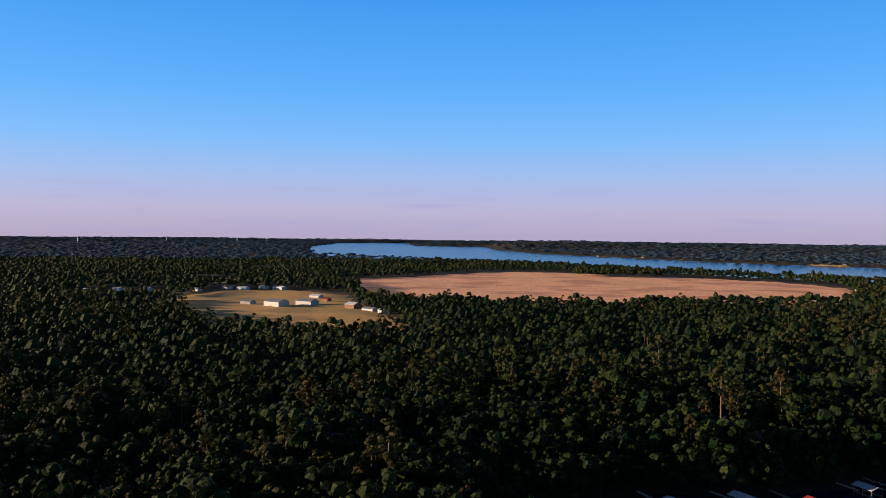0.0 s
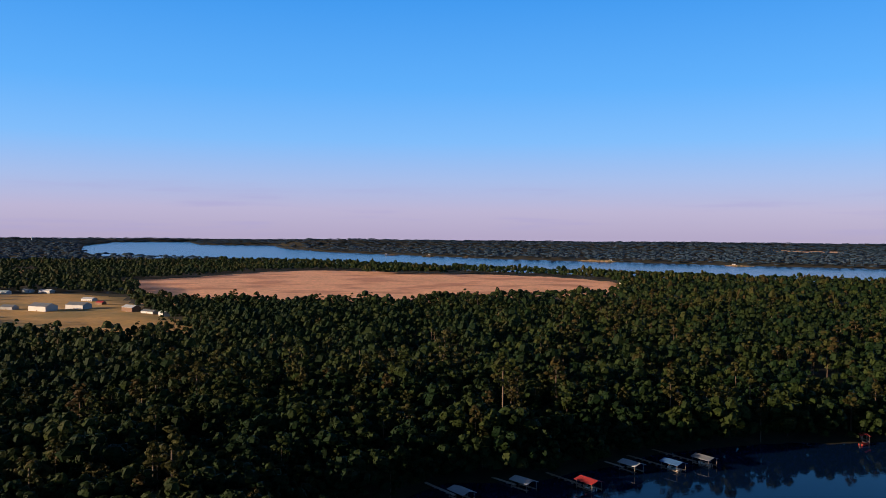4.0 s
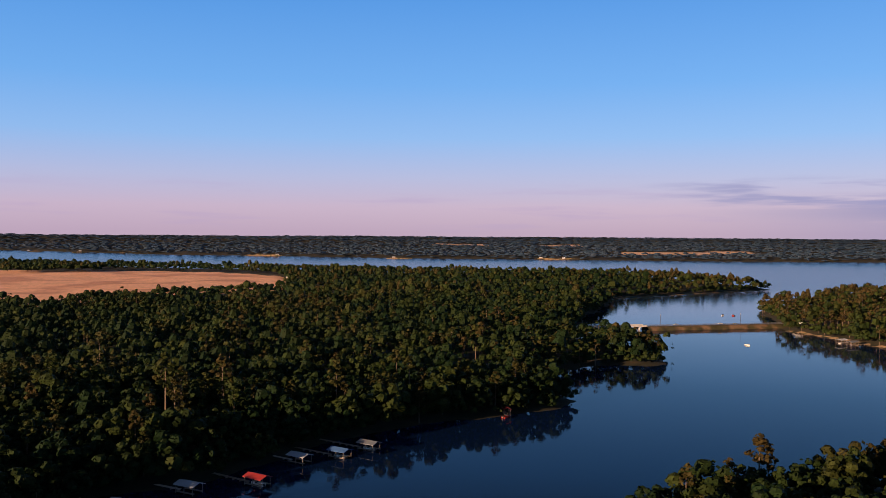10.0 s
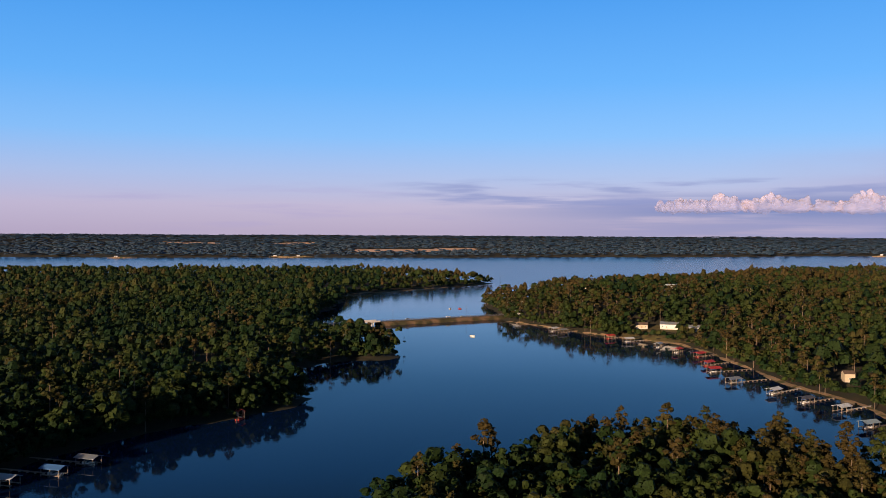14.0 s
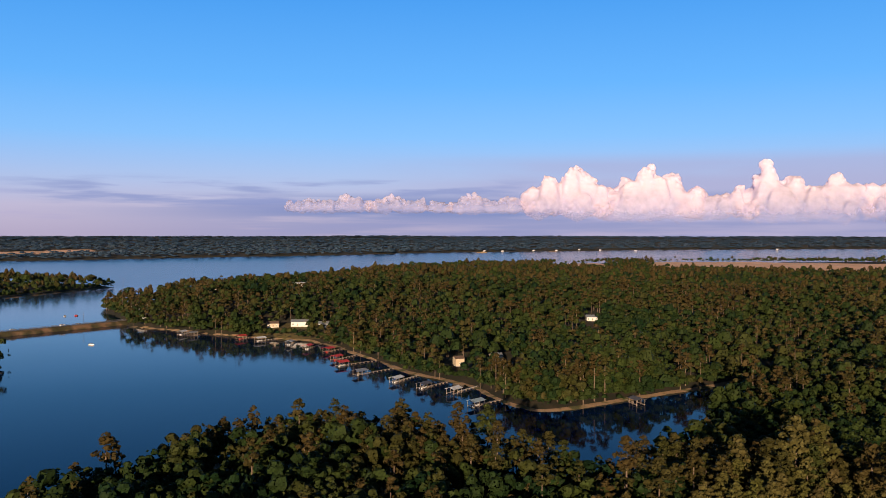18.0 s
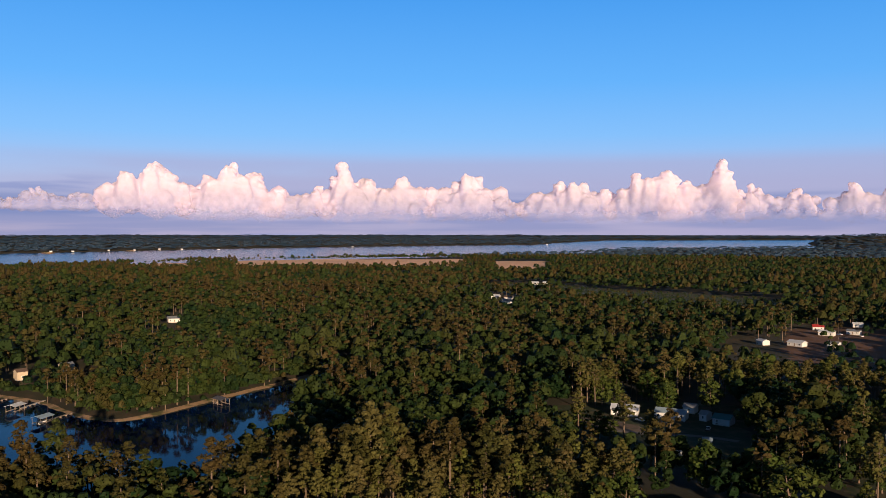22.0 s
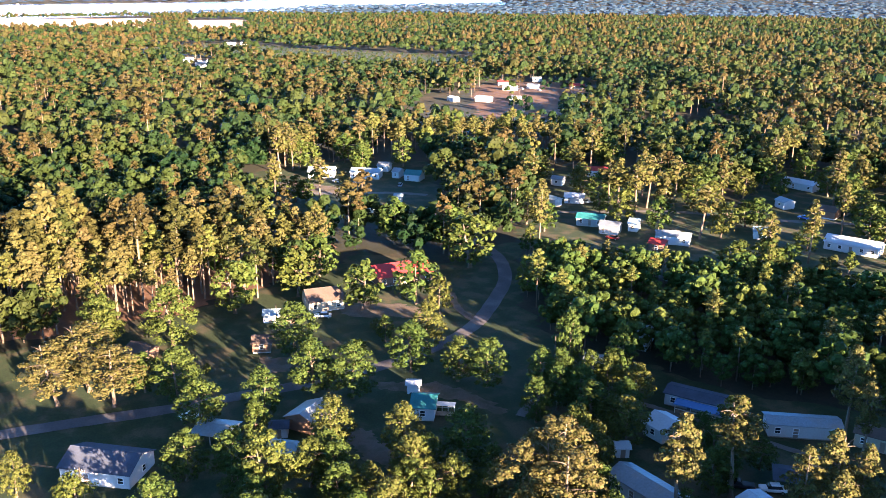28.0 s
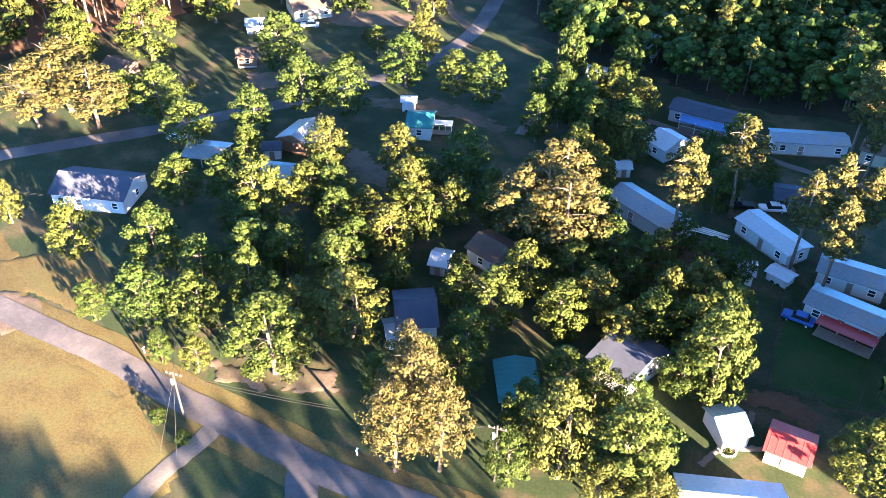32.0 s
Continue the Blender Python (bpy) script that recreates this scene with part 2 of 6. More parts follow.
ROOFS = {
    "slate": mat("dark_shingles", (0.05, 0.058, 0.085), 0.9, vary=0.3, scale=3, bump=0.3),
    "brown": mat("brown_shingles", (0.0902, 0.0615, 0.0492), 0.9, vary=0.3, scale=3, bump=0.3),
    "tin": mat("galvanised_sheet", (0.238, 0.271, 0.312), 0.45, 0.5, vary=0.2, scale=1.2, second=(0.271, 0.254, 0.246)),
    "bluetin": mat("pale_blue_sheet", (0.246, 0.328, 0.394), 0.5, 0.3, vary=0.2, scale=1.2),
    "teal": mat("teal_sheet", (0.0246, 0.139, 0.148), 0.5, 0.1, vary=0.2, scale=1.2),
    "red": mat("red_sheet", (0.344, 0.0369, 0.0369), 0.5, 0.1, vary=0.2, scale=1.2),
    "white": mat("white_sheet", (0.41, 0.443, 0.492), 0.5, 0.1, vary=0.15, scale=1.2),
    "blue": mat("blue_tarp", (0.0492, 0.131, 0.312), 0.5, vary=0.2, scale=1.2),
}
WALLS = {
    "white": mat("white_siding", (0.443, 0.443, 0.443), 0.7, vary=0.12, scale=1.5),
    "tan": mat("tan_siding", (0.369, 0.312, 0.23), 0.8, vary=0.15, scale=1.5),
    "brown": mat("brown_boards", (0.164, 0.0984, 0.0656), 0.85, vary=0.25, scale=1.5),
    "grey": mat("grey_siding", (0.295, 0.295, 0.295), 0.8, vary=0.15, scale=1.5),
    "bluewall": mat("blue_grey_sheet_wall", (0.271, 0.344, 0.41), 0.6, vary=0.15, scale=1.5),
    "post": M_WOOD,
}
M_TRIM = mat("white_trim", (0.75, 0.75, 0.74), 0.6, vary=0.08)
M_DOOR = mat("door_paint", (0.20, 0.15, 0.12), 0.6, vary=0.1)
M_GLASS = mat("window_glass", (0.02, 0.025, 0.03), 0.05, vary=0.1, spec=0.6)
M_METAL = mat("aluminium", (0.55, 0.55, 0.56), 0.35, 0.9, vary=0.1)
M_SAND_BANK = mat("shore_sand", (0.30, 0.20, 0.12), 0.95, vary=0.35, scale=0.9, second=(0.07, 0.07, 0.025))
PAINTS = {"white": mat("white_paint", (0.72, 0.72, 0.72), 0.3, vary=0.06), "red": mat("red_paint", (0.40, 0.04, 0.03), 0.3, vary=0.08), "blue": mat("blue_paint", (0.05, 0.12, 0.35), 0.3, vary=0.08),
          "grey": mat("silver_paint", (0.35, 0.36, 0.38), 0.3, 0.3, vary=0.06), "black": mat("black_paint", (0.025, 0.025, 0.03), 0.3, vary=0.06)}
# ---- plan of the houses: kind, x, y, length, width, turn, wall height, roof, wall ----
HOMES_NEAR_A = [
    ("house", 146.7, -36.1, 13.7, 8.5, -136, 2.8, "slate", "white"),
    ("shed", 141.7, -67.4, 3.6, 3, -120, 2.3, "slate", "white"),
    ("carport", 147.3, -56.7, 7.4, 6, -138, 2.4, "tin", "post"),
    ("barn", 141.6, -74.4, 7.5, 7.5, -63, 2.8, "tin", "brown"),
    ("shed", 133, -64.4, 5.5, 4.5, -137, 2.3, "bluetin", "grey"),
    ("trailer", 142.6, -99.5, 3.0, 2.4, -126, 2.3, "white", "white"),
    ("cottage", 132.8, -95.8, 5.0, 6.5, -132, 2.7, "teal", "white"),
    ("cottage", 183.1, -82, 4.6, 5, -118, 2.4, "brown", "brown"),
    ("house", 201.4, -108.1, 10.0, 10, -105, 2.8, "brown", "tan"),
    ("shed", 199.7, -92, 4.2, 4, -120, 2.3, "bluetin", "white"),
    ("shed", 195.4, -56.6, 6.2, 5, -155, 2.3, "brown", "brown"),
    ("barn", 133.5, -161.7, 5.0, 9, -152, 3.2, "bluetin", "bluewall"),
    ("mobile_home", 102.4, -146.2, 14.8, 5.5, -157, 2.7, "slate", "white"),
    ("mobile_home", 83.9, -153.6, 14.1, 4.8, -133, 2.7, "tin", "white"),
]
HOMES_NEAR_B = [
    ("mobile_home", 71.3, -161.4, 10.3, 4.8, -159, 2.7, "brown", "tan"),
    ("cottage", 99.1, -130.4, 5.3, 6.5, 178, 2.6, "white", "white"),
    ("house", 84.7, -110.2, 14.5, 5.5, -180, 2.8, "tin", "white"),
    ("shed", 98.7, -118, 2.2, 2.6, -126, 2.1, "white", "white"),
    ("carport", 74, -134, 5.0, 5, -143, 2.4, "slate", "post"),
    ("mobile_home", 67.9, -121, 11.6, 4.8, 172, 2.6, "white", "white"),
    ("mobile_home", 54, -122.3, 9.9, 5, -156, 2.6, "tin", "white"),
    ("mobile_home", 49.5, -114, 11.0, 5, -165, 2.6, "tin", "white"),
    ("trailer", 61.3, -114.8, 3.7, 2.4, -175, 1.6, "white", "white"),
    ("shed", 65.3, -110.6, 3.4, 3.4, -146, 2.3, "tin", "white"),
    ("shed", 45.9, -82.7, 3.8, 5, -114, 2.5, "bluetin", "white"),
    ("shed", 39.1, -86.3, 5.2, 5, -155, 2.5, "red", "tan"),
    ("house", 37.3, -72.5, 11.9, 6.5, -133, 2.7, "white", "white"),
    ("house", 61.3, -80.8, 6.8, 9.0, -175, 2.7, "slate", "white"),
]
HOMES_NEAR_C = [
    ("carport", 67.1, -65.8, 7.4, 5, 147, 2.4, "teal", "post"),
    ("house", 86.6, -62.7, 5.8, 8, -120, 2.7, "slate", "grey"),
    ("shed", 85.5, -58.4, 2.7, 4, -114, 2.2, "tin", "grey"),
    ("house", 91.8, -81.5, 6.1, 6, -170, 2.7, "brown", "grey"),
    ("shed", 95.1, -73.5, 2.8, 4, -142, 2.2, "white", "grey"),
    ("shed", 130.2, -142, 4.0, 4, -148, 2.2, "tin", "white"),
]
HOMES_FAR_A = [
    ("home", 352.5, -186.7, 12.3, 8, -124, 2.7, "white", "white"),
    ("home", 339.7, -203, 13.9, 7, -135, 2.7, "bluetin", "white"),
    ("home", 347.8, -217.8, 5.6, 6, -139, 2.7, "tin", "white"),
    ("home", 332.8, -215.9, 3.7, 6, -145, 2.7, "tin", "white"),
    ("home", 324, -219.4, 7.8, 7, -144, 2.7, "teal", "white"),
    ("home", 281.9, -296, 11.4, 6, -138, 2.7, "red", "white"),
    ("home", 250.5, -250.4, 8.1, 5, -139, 2.7, "white", "white"),
    ("home", 251.9, -239.7, 6.3, 4, -177, 2.7, "bluetin", "white"),
    ("home", 280, -268.3, 5.3, 5, -152, 2.7, "tin", "white"),
    ("home", 205.5, -237.3, 3.7, 6, -150, 2.7, "bluetin", "white"),
    ("home", 188.7, -235.4, 7.7, 6, -136, 2.7, "tin", "white"),
    ("home", 183.8, -225.3, 5.4, 5, -155, 2.7, "red", "brown"),
    ("home", 183.8, -238.8, 4.1, 5, -145, 2.7, "white", "white"),
    ("home", 174.4, -268.2, 4.8, 5, -143, 2.7, "bluetin", "white"),
]
HOMES_FAR_B = [
    ("home", 211.4, -350.2, 14.7, 6, -177, 2.7, "white", "white"),
    ("home", 194.9, -313.6, 6.0, 5, 161, 2.7, "bluetin", "white"),
    ("home", 176.8, -314.8, 7.9, 7, -168, 2.7, "brown", "brown"),
    ("home", 146.9, -281.4, 17.5, 8, -164, 2.7, "white", "white"),
    ("home", 219.7, -229.3, 10.1, 6, -144, 2.7, "teal", "grey"),
    ("home", 207.8, -227.2, 7.0, 6, -151, 2.7, "tin", "grey"),
    ("home", 610, -504, 9.2, 8, -123, 2.7, "red", "white"),
    ("home", 573, -482, 11.8, 7, -145, 2.7, "white", "white"),
    ("home", 530, -420, 12.1, 7, -160, 2.7, "white", "white"),
    ("home", 519, -443, 8.0, 6, -151, 2.7, "tin", "white"),
    ("home", 574, -509, 10.2, 6, -150, 2.7, "tin", "white"),
    ("home", 616, -550, 8.5, 6, -123, 2.7, "white", "white"),
    ("home", 546, -535, 12.9, 7, -143, 2.7, "red", "brown"),
    ("home", 480, -515, 10.1, 6, -171, 2.7, "tin", "white"),
]
HOMES_FAR_C = [
    ("home", 917, -322, 9.5, 8, -122, 2.7, "white", "white"),
    ("home", 905, -333, 10.0, 7, -122, 2.7, "brown", "white"),
    ("home", 1230, -494, 15.0, 8, -121, 2.7, "white", "white"),
    ("home", 1251, -523, 9.4, 6, -121, 2.7, "white", "white"),
    ("home", 281.2, -171.4, 2.7, 4, -125, 2.7, "white", "white"),
    ("home", 289.2, -188.6, 3.5, 4, -125, 2.7, "bluetin", "white"),
    ("home", 544, -401, 8.6, 6, 179, 2.7, "white", "white"),
    ("house", 208.8, -137.8, 17.4, 11, -101, 2.8, "red", "brown"),
]
HOMES_NEAR = HOMES_NEAR_A + HOMES_NEAR_B + HOMES_NEAR_C
HOMES_FAR = HOMES_FAR_A + HOMES_FAR_B + HOMES_FAR_C
HOMES = HOMES_NEAR + HOMES_FAR

# ---- plan of land and water ----
def arr(p):
    return np.array(p, float)


WEST_SHORE = [(29.7, 267), (52.9, 276.6), (75.9, 293.6), (96, 289.6), (118.8, 293), (147.6, 303.5), (171.4, 314.2), (210.7, 320.7), (240, 319.1), (265.2, 313.9), (290.2, 308.6), (312, 313), (322, 318), (326, 334),
              (345, 364), (378, 390), (409, 399), (431, 393), (442, 374), (462, 374), (488, 398), (516, 440), (516, 472),
              (511, 495), (529, 522), (563, 563), (627, 619), (703, 670), (808, 747), (878, 801)]
NORTH_SHORE = [(1013, 795), (1152, 788), (1256, 789), (1349, 816), (1400, 884), (1395, 1002), (1382, 1158)]
EAST_SHORE = [(1133, 645), (972, 570), (911, 602), (830, 536), (764, 480), (711, 442), (694, 387), (672, 341), (661, 300), (655, 264), (640, 228), (613, 206),
              (581, 181), (551, 155), (531, 141), (508, 122), (492, 99), (477, 80), (452, 68), (434.2, 57.4), (417.8, 41.3), (416.2, 32.5), (426.3, 19.2),
              (441.9, 5.2), (476, -26), (495, -48), (524, -69), (544, -88), (529, -94), (480, -68), (407.5, -47.2)]
NEAR_SHORE = [(353.1, -28.5), (307.8, -13), (277.7, 4.7), (283.9, 32.2), (298.8, 54.5), (316, 88), (323, 117), (309, 146), (280, 155), (250, 162), (226, 169), (201.9, 166), (171, 161),
              (147, 153), (99.4, 173.5), (59.9, 209.1), (29.7, 238.6)]
COVE = WEST_SHORE + NORTH_SHORE + [(1650, 993), (1445, 624)] + EAST_SHORE + NEAR_SHORE
LAKE_NEAR = [(1382, 1158), (1081, 1499), (864, 1794), (663, 2043), (452, 2396), (171, 2818), (-70, 3096), (-313, 3325), (-557, 3755), (-820, 5227),
             (-1038, 6816), (-1253, 10266), (-485, 11394), (-263, 8052), (394, 7820), (370, 5818), (547, 4568), (830, 3913), (1066, 3249), (1298, 2986),
             (1515, 2676), (1751, 2338), (2038, 2027), (2338, 1745), (2765, 1451), (3116, 1098), (3643, 777), (4020, 314), (4555, -246)]
LAKE_FAR = [(4869, -894), (5149, -1603), (5350, -2177), (6123, -2644), (7996, -4062), (7875, -6594), (5312, -4314), (3856, -3198), (3650, -2475),
            (3637, -1919), (3070, -1419), (2892, -1003), (2805, -874), (2629, -483), (2546, -220), (2464, 28), (2225, 248), (2069, 441), (1825, 515),
            (1457, 513), (1268, 583), (1133, 645), (1267, 841)]
POND = [(382, -468), (369, -513), (340, -482), (325, -451), (347, -433)]
WATERS = [arr(COVE), arr(LAKE_NEAR + LAKE_FAR), arr(POND)]


def inside(poly, x, y):
    """Which of the points lie in the polygon."""
    hit = np.zeros(x.shape, bool)
    for (x0, y0), (x1, y1) in zip(poly, np.roll(poly, -1, 0)):
        c = (y0 > y) != (y1 > y)
        if c.any():
            hit ^= c & (x < (x1 - x0) * (y - y0) / ((y1 - y0) or 1e-9) + x0)
    return hit


def off_edge(poly, x, y, closed=True):
    """Distance from each point to the outline."""
    best = np.full(x.shape, 1e9)
    ends = np.roll(poly, -1, 0) if closed else poly[1:]
    for (x0, y0), (x1, y1) in zip(poly, ends):
        dx, dy = x1 - x0, y1 - y0
        s = np.clip(((x - x0) * dx + (y - y0) * dy) / (dx * dx + dy * dy + 1e-9), 0, 1)
        np.minimum(best, np.hypot(x - x0 - s * dx, y - y0 - s * dy), out=best)
    return best


def rough(x, y, scale, seed=0):
    """Cheap smooth variation in -1..1."""
    rs = np.random.RandomState(seed + 11)
    v = np.zeros(x.shape)
    for k in range(5):
        a, f, p = rs.uniform(0, 6.28), scale * (0.6 + 0.5 * k), rs.uniform(0, 6.28, 2)
        v += np.sin((x * math.cos(a) + y * math.sin(a)) / f * 6.28 + p[0]) * np.sin((y * math.cos(a) - x * math.sin(a)) / f * 6.28 + p[1])
    return v / 2.6


def shore(x, y):
    """Signed distance from the waterline: positive on land."""
    jig = rough(x, y, 23, 3) * 2.0 + rough(x, y, 90, 4) * 2.0
    d = np.full(x.shape, 1e9)
    for w in WATERS:
        s = off_edge(w, x, y)
        s[inside(w, x, y)] *= -1
        d = np.minimum(d, s)
    return d + jig * np.clip(np.hypot(x, y) / 400, 0.3, 2.0)


HILLS = [(866, 316, 420, 16), (1280, 149, 500, 14), (1008, -274, 300, 8), (501, -641, 160, 5), (-900, 1500, 700, 6), (1000, 7200, 1500, 48), (4950, -4950, 1700, 60), (3000, 6200, 1600, 30)]


def height(x, y, d=None):
    d = shore(x, y) if d is None else d
    z = np.clip(d * 0.12, -4, 3.0) + np.clip((d - 15) / 60, 0, 1) * (1.0 + 0.8 * rough(x, y, 160, 7))
    for hx, hy, r, h in HILLS:
        z += np.where(d > 0, h * np.exp(-((x - hx) ** 2 + (y - hy) ** 2) / (r * r) * 2) * np.clip(d / 120, 0, 1), 0)
    far = np.clip((np.hypot(x, y) - 4000) / 9000, 0, 1)
    z += np.where(d > 0, far * 20 * (0.6 + 0.6 * rough(x, y, 2600, 9)) * np.clip(d / 400, 0, 1), 0)
    return z


NEAR_D, SPAN = 2800.0, 2120.0


def bowl(x, y, z):
    """Draws in what lies beyond NEAR_D towards the eye, so that the whole country fits within five kilometres."""
    D = np.hypot(x, y) + 1e-9
    k = np.where(D > NEAR_D, (NEAR_D + SPAN * (1 - np.exp(-(np.maximum(D, NEAR_D) - NEAR_D) / 4500))) / D, 1.0)
    return x * k, y * k, EYE - k * (EYE - z), k


def mesh_of(name, v, f, material, attrs=None, smooth=False):
    """A mesh from numpy vertices and equal-sized faces."""
    me = bpy.data.meshes.new(name)
    v, f = np.asarray(v, np.float32), np.asarray(f, np.int32)
    n, k = f.shape
    me.vertices.add(len(v))
    me.vertices.foreach_set("co", v.ravel())
    me.loops.add(n * k)
    me.loops.foreach_set("vertex_index", f.ravel())
    me.polygons.add(n)
    me.polygons.foreach_set("loop_start", np.arange(n, dtype=np.int32) * k)
    if smooth:
        me.polygons.foreach_set("use_smooth", np.ones(n, bool))
    for key, val in (attrs or {}).items():
        me.attributes.new(key, "FLOAT", "POINT").data.foreach_set("value", np.asarray(val, np.float32))
    me.update(calc_edges=True)
    me.materials.append(material)
    return me


AZ = np.radians(np.concatenate([np.arange(-40, 168, 0.55), np.arange(168, 320, 4.0)]))
RING = np.concatenate([[0.5, 10, 20], np.geomspace(30, 245, 44), np.geomspace(250, 1500, 230), np.geomspace(1560, 15800, 80)])


def polar(zfun, az=AZ, ring=RING):
    A, R = np.meshgrid(az, ring)
    x, y = np.sin(A) * R, np.cos(A) * R
    z = zfun(x, y)
    X, Y, Z, _ = bowl(x, y, z)
    n, m = A.shape
    i = np.arange(n - 1)[:, None] * m
    j = np.arange(m)[None, :]
    j2 = (j + 1) % m
    f = np.stack([i + j, i + j2, i + m + j2, i + m + j], -1).reshape(-1, 4)
    return np.stack([X, Y, Z], -1).reshape(-1, 3), f[:, ::-1]


gv, gf = polar(lambda x, y: height(x, y))
ground = tagged(new("ground", mesh_of("ground", gv, gf, M_GROUND, smooth=True)), "dark leaf-littered woodland ground reaching the horizon", "ground", kind="structure")

# ---- water ----
def water_mat():
    m = bpy.data.materials.new("lake_water")
    m.use_nodes = True
    n, l = m.node_tree.nodes, m.node_tree.links
    b = n["Principled BSDF"]
    b.inputs["Base Color"].default_value = (0.002, 0.011, 0.042, 1)
    b.inputs["Specular IOR Level"].default_value = 0.28
    b.inputs["IOR"].default_value = 1.25
    co = n.new("ShaderNodeTexCoord")
    no = n.new("ShaderNodeTexNoise")
    no.inputs["Scale"].default_value = 0.35
    no.inputs["Detail"].default_value = 5
    l.new(co.outputs["Object"], no.inputs["Vector"])
    big = n.new("ShaderNodeTexNoise")
    big.inputs["Scale"].default_value = 0.012
    l.new(co.outputs["Object"], big.inputs["Vector"])
    st = n.new("ShaderNodeMapRange")
    st.inputs[1].default_value, st.inputs[2].default_value = 0.4, 0.65
    st.inputs[3].default_value, st.inputs[4].default_value = 0.08, 0.22
    l.new(big.outputs[0], st.inputs[0])
    bp = n.new("ShaderNodeBump")
    bp.inputs["Distance"].default_value = 0.15
    # the wind reaches the open lake beyond the cove
    off = n.new("ShaderNodeVectorMath")
    off.operation = "LENGTH"
    l.new(co.outputs["Object"], off.inputs[0])
    wind = n.new("ShaderNodeMapRange")
    wind.inputs[1].default_value, wind.inputs[2].default_value = 850, 1500
    wind.inputs[3].default_value, wind.inputs[4].default_value = 0.05, 0.2
    l.new(off.outputs["Value"], wind.inputs[0])
    l.new(wind.outputs[0], b.inputs["Roughness"])
    gloss = n.new("ShaderNodeMapRange")
    gloss.inputs[1].default_value, gloss.inputs[2].default_value = 500, 1300
    gloss.inputs[3].default_value, gloss.inputs[4].default_value = 0.12, 0.5
    l.new(off.outputs["Value"], gloss.inputs[0])
    l.new(gloss.outputs[0], b.inputs["Specular IOR Level"])
    l.new(st.outputs[0], bp.inputs["Strength"])
    l.new(no.outputs[0], bp.inputs["Height"])
    l.new(bp.outputs[0], b.inputs["Normal"])
    return m


wv, wf = polar(lambda x, y: np.zeros_like(x), AZ[::3], np.concatenate([[20], np.geomspace(100, 15000, 60)]))
water = tagged(new("water", mesh_of("water", wv, wf, water_mat(), smooth=True)), "calm dark blue lake water with faint ripples", "water", kind="structure")

# ---- fields, lawns, roads laid on the ground ----
def drape(name, poly, material, label, step=6.0, lift=0.12, edge=1.5, kind="structure", category="field"):
    """A sheet that follows the ground inside an outline with an uneven edge."""
    p = arr(poly)
    (x0, y0), (x1, y1) = p.min(0) - step, p.max(0) + step
    gx, gy = np.meshgrid(np.arange(x0, x1 + step, step), np.arange(y0, y1 + step, step))
    d = off_edge(p, gx, gy) * np.where(inside(p, gx, gy), 1, -1) + rough(gx, gy, step * 5, 21) * edge
    ok = (d[:-1, :-1] > 0) | (d[1:, :-1] > 0) | (d[:-1, 1:] > 0) | (d[1:, 1:] > 0)
    z = height(gx, gy) + lift
    z = np.where(d > 0, z, z - lift - np.minimum(-d, 2) * 0.15)
    m = gx.shape[1]
    i, j = np.nonzero(ok)
    f = np.stack([i * m + j, i * m + j + 1, (i + 1) * m + j + 1, (i + 1) * m + j], -1)
    X, Y, Z, _ = bowl(gx, gy, z)
    v = np.stack([X, Y, Z], -1).reshape(-1, 3)
    used, inv = np.unique(f, return_inverse=True)
    ob = new(name, mesh_of(name, v[used], inv.reshape(f.shape), material, smooth=True))
    return tagged(ob, label, category, kind=kind)


def strip(name, pts, width, material, label, lift=0.2, step=3.0, category="road"):
    """A road or track: a ribbon along a smoothed line, with slightly ragged edges."""
    p = arr(pts)
    for _ in range(3):
        q = np.empty((2 * len(p), 2))
        q[0::2] = p * 0.75 + np.roll(p, -1, 0) * 0.25
        q[1::2] = p * 0.25 + np.roll(p, -1, 0) * 0.75
        p = np.concatenate([p[:1], q[:-2], p[-1:]])
    seg = np.concatenate([[0], np.cumsum(np.hypot(*np.diff(p, axis=0).T))])
    s = np.arange(0, seg[-1] + step, step)
    x, y = np.interp(s, seg, p[:, 0]), np.interp(s, seg, p[:, 1])
    tx, ty = np.gradient(x), np.gradient(y)
    n = np.hypot(tx, ty) + 1e-9
    nx, ny = -ty / n, tx / n
    cols = np.array([-0.5, -0.25, 0, 0.25, 0.5])
    rag = np.random.RandomState(5).uniform(-0.12, 0.12, (len(s), 5)) * (abs(cols) > 0.4)
    off = cols * width + rag
    X, Y = x[:, None] + nx[:, None] * off, y[:, None] + ny[:, None] * off
    Z = height(X, Y) + lift + 0.06 * (1 - (cols * 2) ** 2)
    m = 5
    i, j = np.meshgrid(np.arange(len(s) - 1), np.arange(4), indexing="ij")
    f = np.stack([i * m + j, i * m + j + 1, (i + 1) * m + j + 1, (i + 1) * m + j], -1).reshape(-1, 4)
    ob = new(name, mesh_of(name, np.stack([X, Y, Z], -1).reshape(-1, 3), f[:, ::-1], material, smooth=True))
    return tagged(ob, label, category, kind="structure")


FIELD_MAIN = [(-223, 1576), (-174, 1607), (-51, 1744), (88, 1997), (226, 2056), (324, 1979), (414, 1910), (492, 1870), (659, 1700), (706, 1493), (606, 1235),
              (545, 1148), (479, 1108), (370, 1115), (274, 1044), (194, 987), (79, 1032), (-44, 1048), (-98, 1105), (-136, 1376)]
FIELD_VILLAGE = [(-344, 1086), (-314, 1265), (-198, 1249), (-136, 1188), (-98, 1007), (-32, 818), (-31, 736), (-62, 701), (-132, 712), (-197, 741), (-274, 881)]
FIELD_EAST = [(1890, -207), (1830, -334), (1830, -494), (1930, -575), (2130, -660), (2430, -757), (2498, -507), (2522, -301), (2486, -95), (2116, -82), (1900, -67)]
